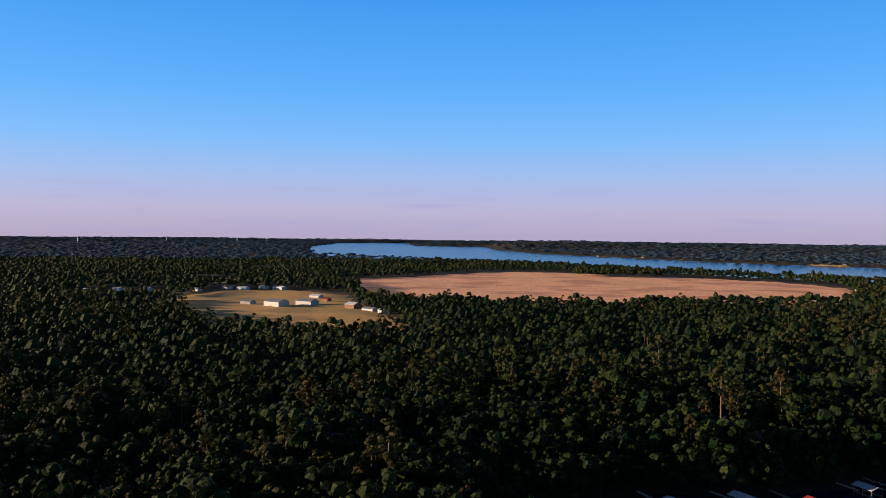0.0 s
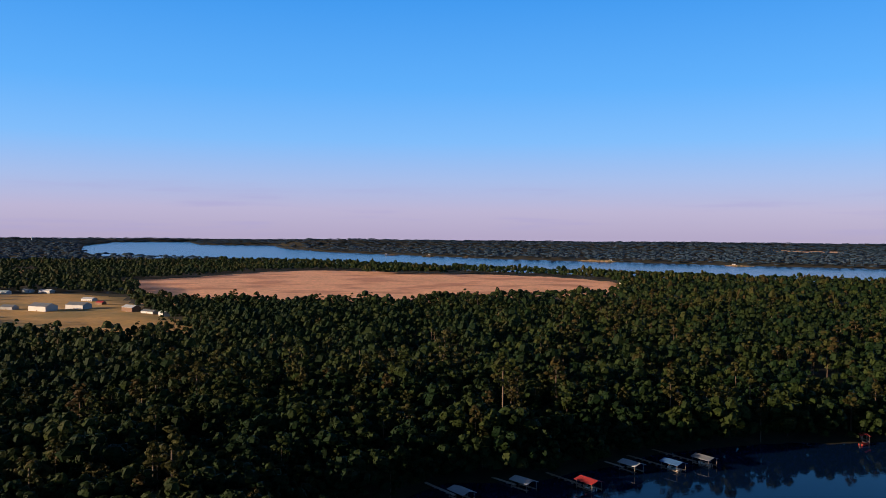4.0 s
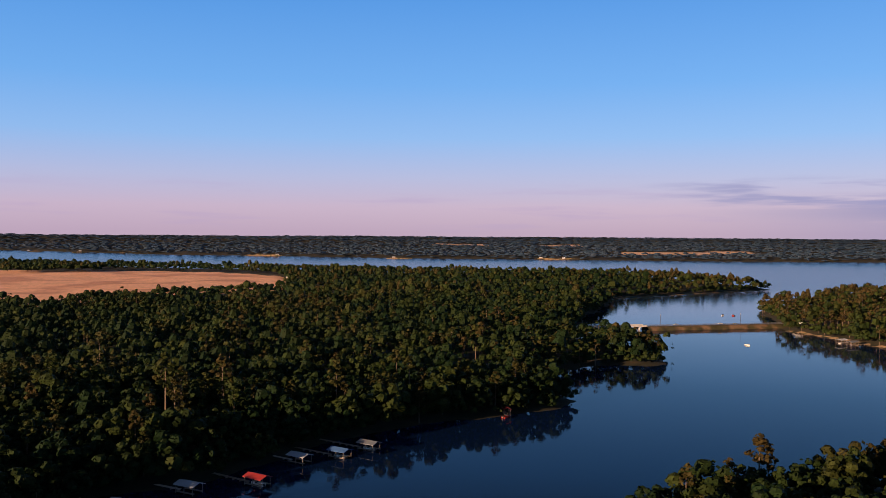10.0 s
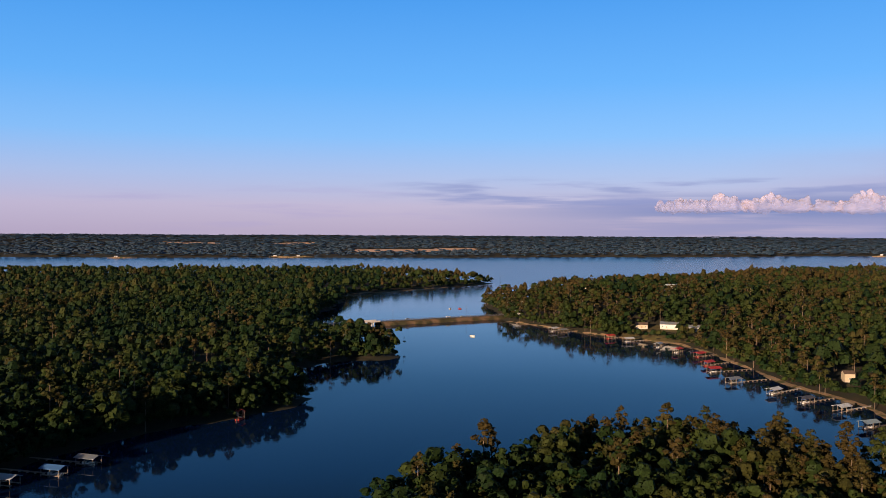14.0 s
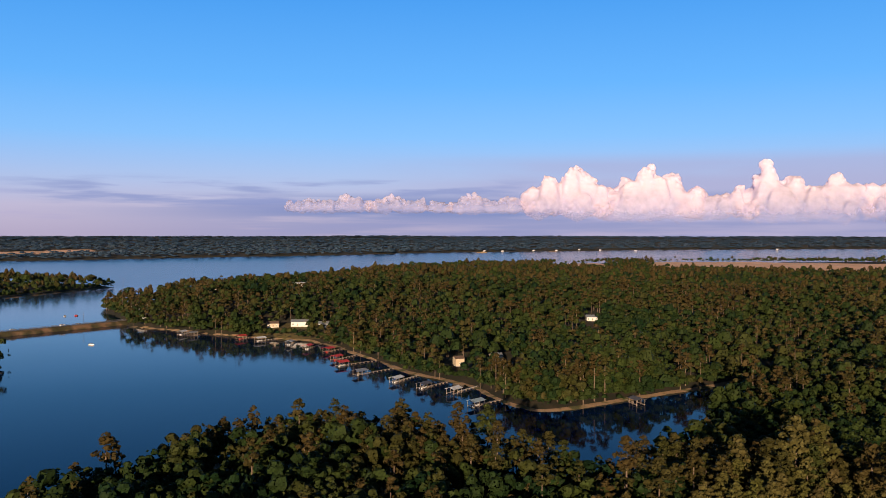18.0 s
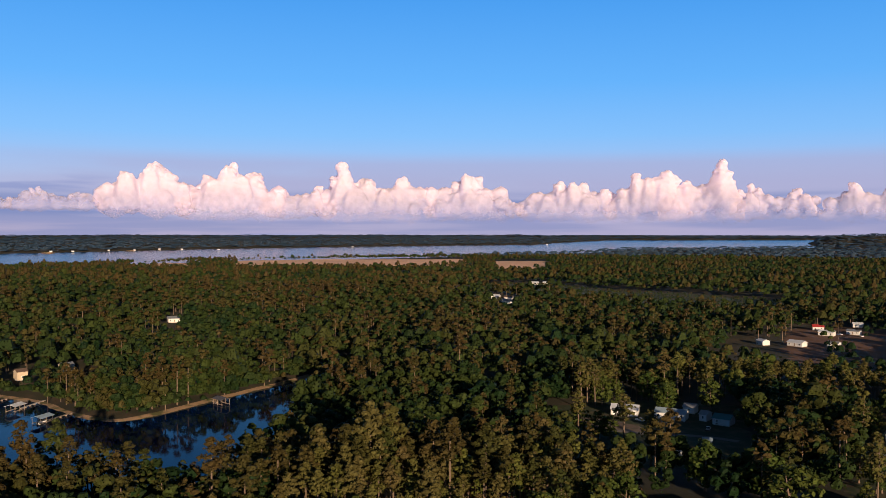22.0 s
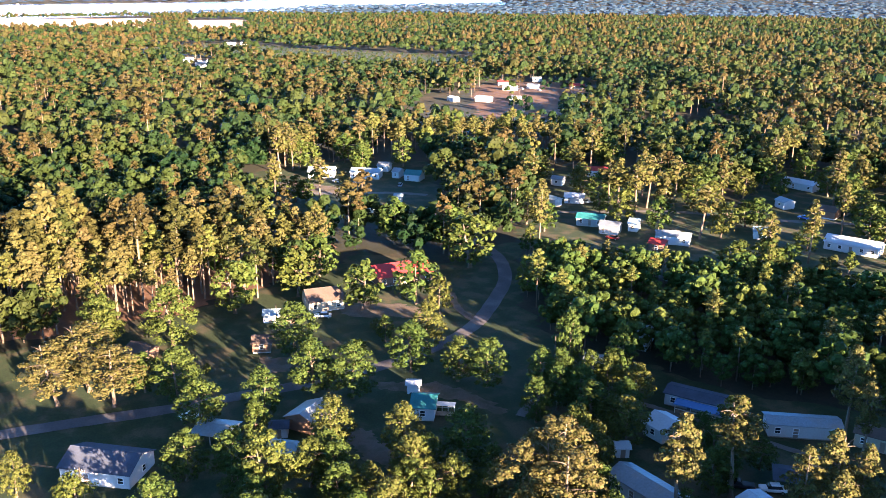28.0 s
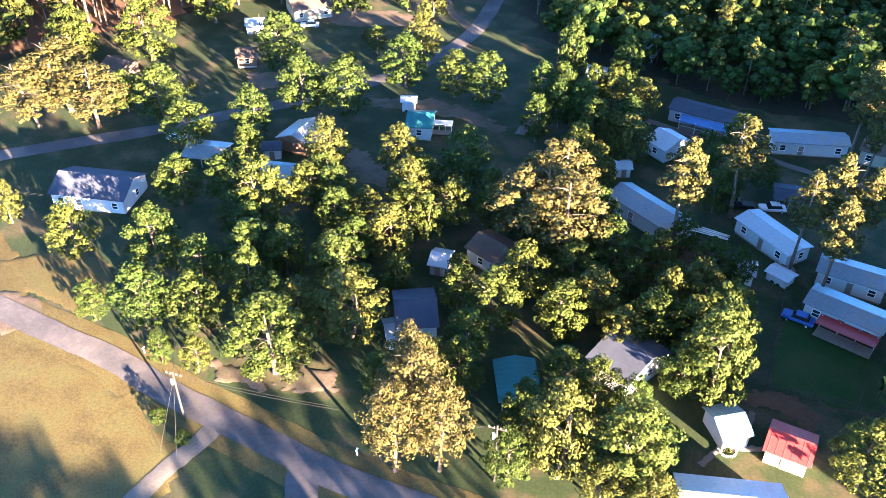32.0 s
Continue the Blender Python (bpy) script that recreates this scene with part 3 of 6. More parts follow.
FIELD_EAST_B = [(1960, 142), (1960, 30), (2169, 23), (2341, 45), (2329, 165), (2130, 159)]
FIELD_EAST_C = [(1634, -579), (1594, -666), (1920, -803), (2211, -925), (2269, -779), (1997, -698)]
FAR_FIELDS = [[(3019, 2714), (3306, 2493), (2917, 2175), (2661, 2424)], [(3569, 2637), (3730, 2518), (3274, 2209), (3062, 2294)],
              [(4213, 4440), (4608, 4546), (3836, 3784), (3576, 4027)], [(3512, 4950), (3805, 4713), (3496, 4246), (3241, 4514)],
              [(-462, 1587), (-391, 1603), (-347, 1425), (-410, 1412)], [(-499, 2069), (-434, 2161), (-389, 1933), (-461, 1915)]]
CLEARCUT = [(1267, -383), (1246, -516), (1096, -552), (1005, -635), (882, -683), (690, -537), (774, -485), (870, -438), (966, -401), (1031, -328)]
RED_CLEAR = [(631, -499), (618, -555), (558, -562), (498, -506), (438, -415), (403, -354), (418, -334), (499, -386), (590, -449)]
FIELDS = [FIELD_MAIN, FIELD_VILLAGE, FIELD_EAST, FIELD_EAST_B, FIELD_EAST_C, CLEARCUT, RED_CLEAR] + FAR_FIELDS
# village outlines
LAWN = [(223, -11.6), (218.4, -48.3), (219.1, -75.4), (224.8, -95.9), (229.5, -120.6), (243.4, -143.9), (212.6, -155.8), (219.4, -179.4), (217.1, -194.1), (169.9, -155.8), (140.5, -142.6), (126.1, -152.7),
        (103.5, -159), (72.5, -180.3), (23.4, -142.9), (13.6, -69.7), (50, -20), (75.7, 10.8), (140.6, 3)]
LAWN_B = [(371.4, -154.2), (395.3, -191.6), (356.7, -249.7), (283, -208.5), (260.1, -175.3), (279.1, -130.6), (331.8, -143.7)]
LAWN_C = [(272.2, -241.3), (308.2, -283.3), (303.4, -329.3), (251.9, -300.6), (206.2, -295.5), (244, -381), (231, -399), (184.4, -380.9), (123.6, -304.8), (114.4, -248), (134, -233.6), (155.7, -212.7), (177.3, -203.3), (203, -186.4), (229.2, -200.8)]
PINE_STAND = [(230.1, -18.6), (262.5, -27.4), (266.1, -62.7), (271.4, -110.2), (253.6, -142.3), (229.5, -120.6), (224.8, -95.9), (219.1, -75.4), (218.4, -48.3)]
DARK_WOOD = [(207, -186.2), (198.8, -188.7), (174.2, -204.5), (152.6, -213.9), (130.9, -235.8), (106.2, -247.5), (72.5, -180.3), (103.5, -159), (126.1, -152.7), (140.5, -142.6), (169.9, -155.8)]
PINE_BELT = [(384.9, -203.5), (404, -270), (393, -333), (342, -336), (322.4, -289.9), (360.6, -256.8)]
DRY_FIELD = [(161.9, -9.1), (146.4, -19.1), (130, -19.8), (119.8, -14.9), (101.2, -21.9), (82.6, -25.8), (74.4, -14.5), (75.7, 10.8), (140.8, 5.1)]
DRY_VERGE = [(138.3, -16.3), (125.9, -18.9), (115.6, -23.5), (121.7, -30.6), (134, -30.1)]
MAIN_ROAD = [(157.9, -11.1), (144.6, -4.5), (126, -13.6), (115.7, -18.2), (105.3, -23.9), (94.9, -27.4), (85.6, -32), (77.3, -35.5), (69, -39), (61.7, -43.5), (50.2, -50.3), (24.1, -65)]
STREET = [(177.2, -6.4), (173.9, -22.2), (169.6, -37), (164.3, -52.9), (162.1, -67.6), (159.9, -79.2), (157.5, -95.9), (158.3, -114.7), (164.1, -132.1), (176.1, -148.2), (189.1, -164.2), (207.2, -175.8), (229.5, -181)]
TRACK_B = [(348.1, -147), (327.5, -159.5), (316.1, -175.7), (307.5, -197.9), (295.2, -206.9)]
TRACK_C = [(246, -228), (229.4, -248.6), (215.7, -273.2), (197.2, -284.5), (174.5, -304.4), (159, -319.7)]
ROADS = [(MAIN_ROAD, 3), (STREET, 2.5), (TRACK_B, 2), (TRACK_C, 2)]
LAWNS = [LAWN, LAWN_B, LAWN_C, PINE_STAND, DARK_WOOD, PINE_BELT]

drape("field_main", FIELD_MAIN, M_FIELD, "bare reddish ploughed field among woods", 14, lift=1.3, edge=6)
drape("field_village", FIELD_VILLAGE, M_HAY, "dry yellow grass around farm buildings", 12, lift=0.9, edge=4)
for k, p in enumerate((FIELD_EAST, FIELD_EAST_B, FIELD_EAST_C)):
    drape("field_east_%d" % k, p, M_WHEAT, "pale stubble field behind the woods", 18, lift=1.6, edge=6)
for k, p in enumerate(FAR_FIELDS):
    drape("field_far_%d" % k, p, M_WHEAT, "distant pale field across the lake", 40, edge=10, lift=1)
drape("clearing", RED_CLEAR, M_CLAY, "bare reddish clay yard around houses", 8, edge=6, category="ground")
drape("young_plantation", CLEARCUT, M_PLANTING, "cut-over ground with low green regrowth", 14, edge=8, category="ground")

LAWN_LABEL = "shaded mown lawn between village houses"
drape("lawn", LAWN, M_GRASS, LAWN_LABEL, 3.0, 0.06, 1.5, category="lawn")
drape("lawn_b", LAWN_B, M_GRASS, LAWN_LABEL, 4.0, 0.06, 2.5, category="lawn")
drape("lawn_c", LAWN_C, M_GRASS, LAWN_LABEL, 4.0, 0.06, 2.5, category="lawn")
drape("dry_meadow", DRY_FIELD, M_DRYGRASS, "sunlit dry yellow grass beside the road", 0.8, 0.12, 0.5, category="meadow")
drape("dry_verge", DRY_VERGE, M_DRYGRASS, "dry yellow roadside grass", 0.8, 0.13, 0.5, category="meadow")
strip("dry_roadside", MAIN_ROAD, 8.5, M_DRYGRASS, "dry worn grass verge along the road", 0.10, 1.5, category="verge")
drape("shore_lawn", [(664, 302), (704, 308), (712, 238), (652, 230)], M_DRYGRASS, "pale lawn before lake houses", 3.0, 0.1, 2.0, category="lawn")
DIRT = "pale sandy bare ground worn through grass"
drape("sandy_yard", [(200.2, -111.7), (197.9, -119), (190.8, -125.6), (181.5, -131.3), (179.6, -124.1), (184.8, -114.5), (192, -108.9)], M_SAND, DIRT, 1.0, 0.13, 1.2, category="ground")
drape("sandy_yard_b", [(151.5, -95.2), (147.3, -100.6), (143.1, -106), (134.9, -109.5), (124.7, -111), (123.7, -107.9), (134, -104.3), (143.2, -98.7), (147.4, -93.3)], M_SAND, DIRT, 0.8, 0.13, 0.9, category="ground")
drape("sandy_yard_c", [(128.2, -77.4), (123, -86), (115.8, -87.4), (108.7, -82.5), (110.8, -78.2), (117.9, -82.1), (124.1, -75.5)], M_SAND, DIRT, 0.8, 0.13, 1.0, category="ground")
drape("clay_yard", [(87.8, -105.4), (81.7, -101.5), (75.4, -113.2), (68.2, -110.4), (68.3, -102), (76.6, -94.3)], M_CLAY, "bare reddish earth under tall pines", 1.0, 0.13, 1.2, category="ground")
drape("clay_slope", [(80.2, -52.2), (76.1, -48.2), (70.9, -52.6), (75, -57.7)], M_CLAY, "bare reddish earth under trees by the road", 0.7, 0.13, 0.8, category="ground")
drape("tan_yard", [(348, -150.1), (324.5, -159.7), (317, -178.8), (329.2, -182.3), (351.8, -166.6)], M_SAND, DIRT, 2.0, 0.13, 2.0, category="ground")
drape("pine_floor", PINE_STAND, M_CLAY, "reddish pine needle litter under a pine stand", 4, 0.05, 2, category="ground")
strip("road", MAIN_ROAD, 4.0, M_ASPHALT, "worn grey asphalt country road")
strip("road_b", STREET, 4.2, M_ASPHALT, "narrow grey asphalt village street")
strip("drive_a", [(85.6, -31), (83.6, -26.8), (82.6, -22.7), (78.6, -14.4), (71.9, -8.9)], 2.6, M_GRAVEL, "pale gravel driveway", 0.16, 1.0)
strip("drive_b", [(73.1, -36.7), (70.1, -34.7), (65.9, -32.8)], 4.0, M_ASPHALT, "short dark paved driveway", 0.16, 1.0)
strip("drive_c", [(120.6, -111.2), (123.6, -116.3), (124.5, -122.5), (122.4, -126.8), (115.2, -130.2)], 2.0, M_GRAVEL, "curved pale gravel drive", 0.16, 1.0)
strip("drive_d", [(115.1, -135.5), (104.8, -139.1), (97.6, -141.5), (88.4, -144), (79.1, -146.5), (68.8, -150.1)], 1.8, M_GRAVEL, "pale gravel track past mobile homes", 0.16, 1.0)
strip("track_b", TRACK_B, 4.0, M_GRAVEL, "pale village lane", 0.16)
strip("track_c", TRACK_C, 3.5, M_GRAVEL, "pale village lane", 0.16)
strip("drive_e", [(189.4, -143.4), (179.4, -137.6), (169.2, -136)], 2.2, M_SAND, "sandy track to a house", 0.16, 1.5)

# ---- woods ----
rng = np.random.RandomState(42)
HOUSE_SPOTS = [(1075, 524, 26), (940, 364, 18), (282, -190, 14), (675, 269, 24), (748, 453, 20), (757, 23, 18), (876, -322, 22), (528, 97, 10), (550, 78, 10), (687, 283, 20), (679, 249, 18),
               (917, -322, 26), (905, -333, 22), (1240, -507, 40), (365, -481, 30)]

# grassy glades that open on the lake side of houses on the hill: x, y, length, half width
GLADES = [(1075, 524, 150, 17), (940, 364, 95, 10), (757, 23, 100, 8), (529, 99, 40, 7), (550, 78, 45, 6), (876, -322, 90, 9), (917, -322, 60, 8), (1230, -494, 120, 14), (345, -200, 95, 34), (540, -430, 150, 52), (-450, 1210, 170, 55), (-290, 1285, 120, 60), (2960, 2450, 450, 200), (3400, 2420, 420, 200)]


def sprays(n, size, rs, rx, rz, z0, tips, pine=False, inner=0.18):
    """Leaf sprays of one crown: small quads gathered about the tips of its twigs, feathery outwards, with some inside. Returns vertices (n, 4, 3)."""
    k = np.arange(tips)
    h = np.clip(1 - 2 * (k + 0.5) / tips + rs.uniform(-0.1, 0.1, tips), -0.97, 0.99)
    a = k * 2.39996 + rs.uniform(-0.5, 0.5, tips)
    if pine:
        # boughs in loose tiers, longest below the middle
        w = np.clip(0.95 - 0.55 * (h + 0.35) ** 2, 0.18, 1) * np.sqrt(np.clip(1.02 - h * h, 0, 1)) * rs.uniform(0.45, 1.0, tips)
    else:
        w = np.sqrt(1 - np.clip(np.abs(h + 0.18), 0, 0.97) ** 2) * rs.uniform(0.66, 0.98, tips)
    c = np.stack([np.cos(a) * w * rx, np.sin(a) * w * rx, z0 + h * rz * 0.92], -1)
    out = c - np.array([0, 0, z0 - 0.35 * rz])
    out /= np.linalg.norm(out, axis=1)[:, None] + 1e-6
    i = rs.randint(0, tips, n)
    spread = rx * 1.35 / math.sqrt(tips) * rs.uniform(0.65, 1.35, tips)
    d = rs.normal(size=(n, 3))
    d[:, 2] = np.abs(d[:, 2]) - 0.35
    d /= np.linalg.norm(d, axis=1)[:, None]
    p = c[i] + d * (spread[i] * rs.uniform(0.6, 1.12, n) ** 0.7)[:, None] * np.array([1, 1, 0.5 if pine else 0.8]) - out[i] * spread[i][:, None] * 0.6
    deep = rs.uniform(0, 1, n) < inner
    p[deep] = np.array([0, 0, z0]) + (p[deep] - np.array([0, 0, z0])) * rs.uniform(0.45, 0.85, deep.sum())[:, None]
    nrm = d * 0.8 + out[i] * 0.45 + rs.normal(size=(n, 3)) * 0.4
    nrm /= np.linalg.norm(nrm, axis=1)[:, None]
    t = np.cross(nrm, rs.normal(size=(n, 3)))
    t /= np.linalg.norm(t, axis=1)[:, None]
    b = np.cross(nrm, t)
    s = size * rs.uniform(0.55, 1.35, n)[:, None]
    w = rs.uniform(0.45, 0.9, n)[:, None]
    return np.stack([p - t * s - b * s * w * 0.5, p + t * s * 0.3 - b * s * w, p + t * s + b * s * 0.4 * w, p - t * s * 0.35 + b * s * w], 1)


def trunk_quads(h, r, sides=4):
    a = np.arange(sides) * 2 * math.pi / sides
    lo = np.stack([np.cos(a) * r, np.sin(a) * r, 0 * a - 0.5], -1)
    hi = np.stack([np.cos(a) * r * 0.5, np.sin(a) * r * 0.5, 0 * a + h], -1)
    return np.stack([lo, np.roll(lo, -1, 0), np.roll(hi, -1, 0), hi], 1)


def clump(rs, c, r, squash, sides=6, under=True):
    """One leafy bough of a crown: a small uneven dome with a drawn-in underside, quads only."""
    a = np.arange(sides) * 2 * math.pi / sides + rs.uniform(0, 6)
    rings = []
    for k, (w, z) in enumerate(((0.72, -0.55), (1.0, 0.12), (0.58, 0.78)) if under else ((1.0, -0.3), (0.62, 0.7))):
        w = w * r * rs.uniform(0.7, 1.25, sides)
        rings.append(np.stack([c[0] + np.cos(a + 0.3 * k) * w, c[1] + np.sin(a + 0.3 * k) * w, c[2] + (z + rs.uniform(-0.14, 0.14, sides)) * r * squash], -1))
    q = [np.stack([lo, np.roll(lo, -1, 0), np.roll(hi, -1, 0), hi], 1) for lo, hi in zip(rings, rings[1:])]
    top = np.array([c[0] + rs.normal() * 0.1 * r, c[1] + rs.normal() * 0.1 * r, c[2] + r * squash * rs.uniform(0.9, 1.1)])
    hi = rings[-1]
    q.append(np.array([np.stack([hi[i], hi[i + 1], hi[(i + 2) % sides], top]) for i in range(0, sides - 1, 2)]))
    return np.concatenate(q)


def crown_clumps(rs, rx, rz, z0, count, pine, size, under=True):
    """The boughs of one crown: clumps over its outer shell, tallest in the middle, with gaps between them."""
    out = []
    turn = rs.uniform(0, 6.28)
    for k in range(count):
        h = 1 - 2 * (k + 0.5) / count
        h = np.clip(h + rs.uniform(-0.12, 0.12), -0.98, 0.98)
        a = turn + k * 2.39996 + rs.uniform(-0.4, 0.4)
        w = math.sqrt(1 - h * h) * rs.uniform(0.62, 0.92)
        if pine:
            w *= 0.55 + 0.35 * (h < 0.35)
        elif h < 0:
            w *= 1 + 0.15 * h
        c = np.array([math.cos(a) * w * rx, math.sin(a) * w * rx, z0 + h * rz * 0.8])
        out.append(clump(rs, c, rx * size * rs.uniform(0.75, 1.25), 0.62 if pine else 0.9, under=under))
    return np.concatenate(out)


def templates(level, pine, count):
    out = []
    for k in range(count):
        rs = np.random.RandomState(100 * level + 10 * pine + k)
        if pine:
            h, rx = rs.uniform(17, 20), rs.uniform(3.1, 4.0)
            rz = rs.uniform(3.8, 5.6)
        else:
            h, rx = rs.uniform(12.5, 16.5), rs.uniform(5.0, 6.6)
            rz = h * rs.uniform(0.38, 0.46)
        if level in (1, 2):
            rx *= 1.15
        z0 = h - rz * 1.02
        if level == 3:
            leaves = np.concatenate([crown_clumps(rs, rx * 0.9, rz * 0.92, z0, 12 if pine else 17, pine, 0.27), sprays(330 if pine else 400, 0.37, rs, rx, rz, z0, 22 if pine else 30, pine)])
        elif level == 0:
            leaves = np.concatenate([crown_clumps(rs, rx * 0.95, rz * 0.95, z0, 8 if pine else 11, pine, 0.36), sprays(56 if pine else 66, 0.62, rs, rx, rz, z0, 16, pine, 0.05)])
        elif level == 1:
            leaves = np.concatenate([crown_clumps(rs, rx, rz, z0, 3 if pine else 4, pine, 0.47, False), sprays(12, 1.0, rs, rx, rz, z0, 8, pine, 0.0)])
        else:
            leaves = np.concatenate([clump(rs, np.array([0, 0, h * 0.70]), rx * 0.85, 0.34 * h / rx, under=False), sprays(3, 1.7, rs, rx, h * 0.28, h * 0.68, 3, False, 0.0)])
        trunk = trunk_quads(z0, 0.28 if pine else 0.22, 3 if level == 1 else 4) if (level in (0, 3) and (pine or level == 3)) or (level == 1 and pine) else np.zeros((0, 4, 3))
        out.append((leaves, trunk))
    return out


TPL = {(lv, pine): templates(lv, pine, 6) for lv in (0, 1, 2, 3) for pine in (False, True)}


def blocked(x, y):
    """Where no wood grows: water, fields, lawns, roads, houses."""
    b = shore(x, y) < 0.5
    for p in FIELDS + LAWNS:
        b |= inside(arr(p), x, y)
    for hx, hy, r in HOUSE_SPOTS + [(h[1], h[2], 0.5 * h[3] + 5) for h in HOMES]:
        b |= (x - hx) ** 2 + (y - hy) ** 2 < r * r
    for line, w in ROADS:
        b |= off_edge(arr(line), x, y, False) < w + 2
    for hx, hy, far, w in GLADES:
        d = math.hypot(hx, hy)
        u, v = (x * hx + y * hy) / d, (x * hy - y * hx) / d
        b |= (u < d + 8) & (u > d - far) & (np.abs(v) < w)
    return b


def plant(name, label, r0, r1, a0, a1, spacing, level, pine_share=0.4, grow=0.0, scale=1.0, within=None, tone=0.0, keep=1.0, only_shore=0.0, leaf=None):
    """Fills a sector, or an outline in it, with trees as one body of woods. grow widens the spacing with distance."""
    pts = []
    r = r0
    while r < r1:
        s = max(spacing, r * grow)
        n = max(int(radians(a1 - a0) * r / s), 1)
        a = radians(a0) + (np.arange(n) + rng.uniform(-0.45, 0.45, n)) / n * radians(a1 - a0)
        rr = r + rng.uniform(-0.45, 0.45, n) * s
        pts.append(np.stack([np.sin(a) * rr, np.cos(a) * rr, np.full(n, s / spacing)], -1))
        r += s * (1.15 if level == 2 else 0.9)
    p = np.concatenate(pts)
    if within is not None:
        p = p[inside(arr(within), p[:, 0], p[:, 1])]
    elif only_shore:
        d = shore(p[:, 0], p[:, 1])
        p = p[(d > 0.4) & (d < only_shore)]
    else:
        p = p[~blocked(p[:, 0], p[:, 1])]
        if level != 2:
            # glades and fallen trees leave dark pockets in the canopy
            open_spot = rough(p[:, 0], p[:, 1], 40, 41) + 0.6 * rough(p[:, 0], p[:, 1], 17, 42)
            p = p[(open_spot > -0.5) | (shore(p[:, 0], p[:, 1]) < 30)]
    p = p[rng.uniform(0, 1, len(p)) < keep]
    x, y, big = p.T
    zone = rough(x, y, 70, 31) * 0.5 + rough(x, y, 300, 32) * 0.5
    pine = rng.uniform(0, 1, len(p)) < np.clip(pine_share + 0.55 * zone, 0.03, 0.95)
    z = height(x, y)
    stand = 1 + 0.14 * rough(x, y, 55, 34)
    quads, tints, bark = [], [], []
    for flag in (False, True):
        for k in range(6):
            m = np.nonzero((pine == flag) & (np.arange(len(p)) % 6 == k))[0]
            if not len(m):
                continue
            lv, tk = TPL[level, flag][k]
            rot = rng.uniform(0, 6.28, len(m))
            sc = scale * rng.uniform(0.7, 1.12, len(m)) * (1 + 0.25 * np.minimum(zone[m], 0.6)) * stand[m]
            sc *= np.where(rng.uniform(0, 1, len(m)) < 0.12, 1.25, 1.0)
            wide = sc * big[m]
            c, s = np.cos(rot), np.sin(rot)
            X, Y, Z, kk = bowl(x[m], y[m], z[m])
            for src, dst in ((lv, quads), (tk, bark)):
                if not len(src):
                    continue
                q = np.empty((len(m), len(src), 4, 3), np.float32)
                q[..., 0] = (src[None, ..., 0] * c[:, None, None] - src[None, ..., 1] * s[:, None, None]) * (wide * kk)[:, None, None] + X[:, None, None]
                q[..., 1] = (src[None, ..., 0] * s[:, None, None] + src[None, ..., 1] * c[:, None, None]) * (wide * kk)[:, None, None] + Y[:, None, None]
                q[..., 2] = src[None, ..., 2] * (sc * kk)[:, None, None] + Z[:, None, None]
                dst.append(q.reshape(-1, 4, 3))
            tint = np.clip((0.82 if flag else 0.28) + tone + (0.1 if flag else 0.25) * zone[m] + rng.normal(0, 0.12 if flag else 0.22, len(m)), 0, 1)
            tints.append(np.repeat(tint, len(lv) * 4))
    q = np.concatenate(quads)
    f = np.arange(len(q) * 4).reshape(-1, 4)
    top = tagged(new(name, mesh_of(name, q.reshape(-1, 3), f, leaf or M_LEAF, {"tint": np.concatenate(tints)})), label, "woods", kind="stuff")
    if bark:
        q = np.concatenate(bark)
        ob = new("trunks", mesh_of("trunks", q.reshape(-1, 3), np.arange(len(q) * 4).reshape(-1, 4), M_BARK))
        ob.parent = top
        ob["kind"] = "stuff"
    return top


NEAR_PINES = [(310, 110), (308, 57), (290, 6), (276, -103), (250, -138), (210, -109), (241, -49), (256, 81)]
WOODS = "mixed green broadleaf and brownish pine woods"
plant("fringe_woods", WOODS, 125, 260, 92, 160, 7.0, 3, 0.3)
plant("shore_fringe", WOODS, 205, 260, -35, 92, 8.0, 0, 0.18)
# broadleaf west, more pines east; tone paints western shade and eastern sunlight into leaf colour
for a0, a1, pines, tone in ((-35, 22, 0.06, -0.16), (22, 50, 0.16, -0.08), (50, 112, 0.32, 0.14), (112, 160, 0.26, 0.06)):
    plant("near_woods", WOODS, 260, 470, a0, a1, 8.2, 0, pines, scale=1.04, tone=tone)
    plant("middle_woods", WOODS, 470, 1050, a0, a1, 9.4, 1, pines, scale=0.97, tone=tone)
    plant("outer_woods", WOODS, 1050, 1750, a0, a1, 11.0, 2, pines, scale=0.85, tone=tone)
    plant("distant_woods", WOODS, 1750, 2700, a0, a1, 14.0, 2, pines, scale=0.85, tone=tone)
# far woods: distance haze comes from their bluish leaf colour
plant("far_woods", "distant woods to the horizon, blue haze tinted into their leaves", 2700, 15500, -33, 160, 12, 2, 0.3, grow=0.013, scale=0.72, leaf=M_LEAF_HAZE)
SOUTH = dict(a0=80, a1=160, level=3)
plant("shore_pines", "row of tall bare-trunked pines near the shore", 170, 330, 60, 130, 8.5, 3, 1.0, scale=1.12, within=NEAR_PINES, keep=0.75)
plant("pine_stand", "tall bare-trunked pine stand beside the village", 180, 380, spacing=6.4, pine_share=1.0, within=PINE_STAND, leaf=M_TREE, **SOUTH)
plant("dark_wood", "dense dark young trees with pointed tops", 150, 320, 80, 160, 5.6, 3, 0.14, scale=0.68, within=DARK_WOOD, tone=-0.2, leaf=M_TREE)
plant("pine_belt", "belt of tall pines behind houses", 360, 560, spacing=9.0, pine_share=0.9, within=PINE_BELT, leaf=M_TREE, **SOUTH)
plant("shore_shrubs", "low leafy shrubs along the waterline", 200, 1500, -10, 110, 3.8, 2, 0.0, scale=0.5, only_shore=9.0, keep=0.85)
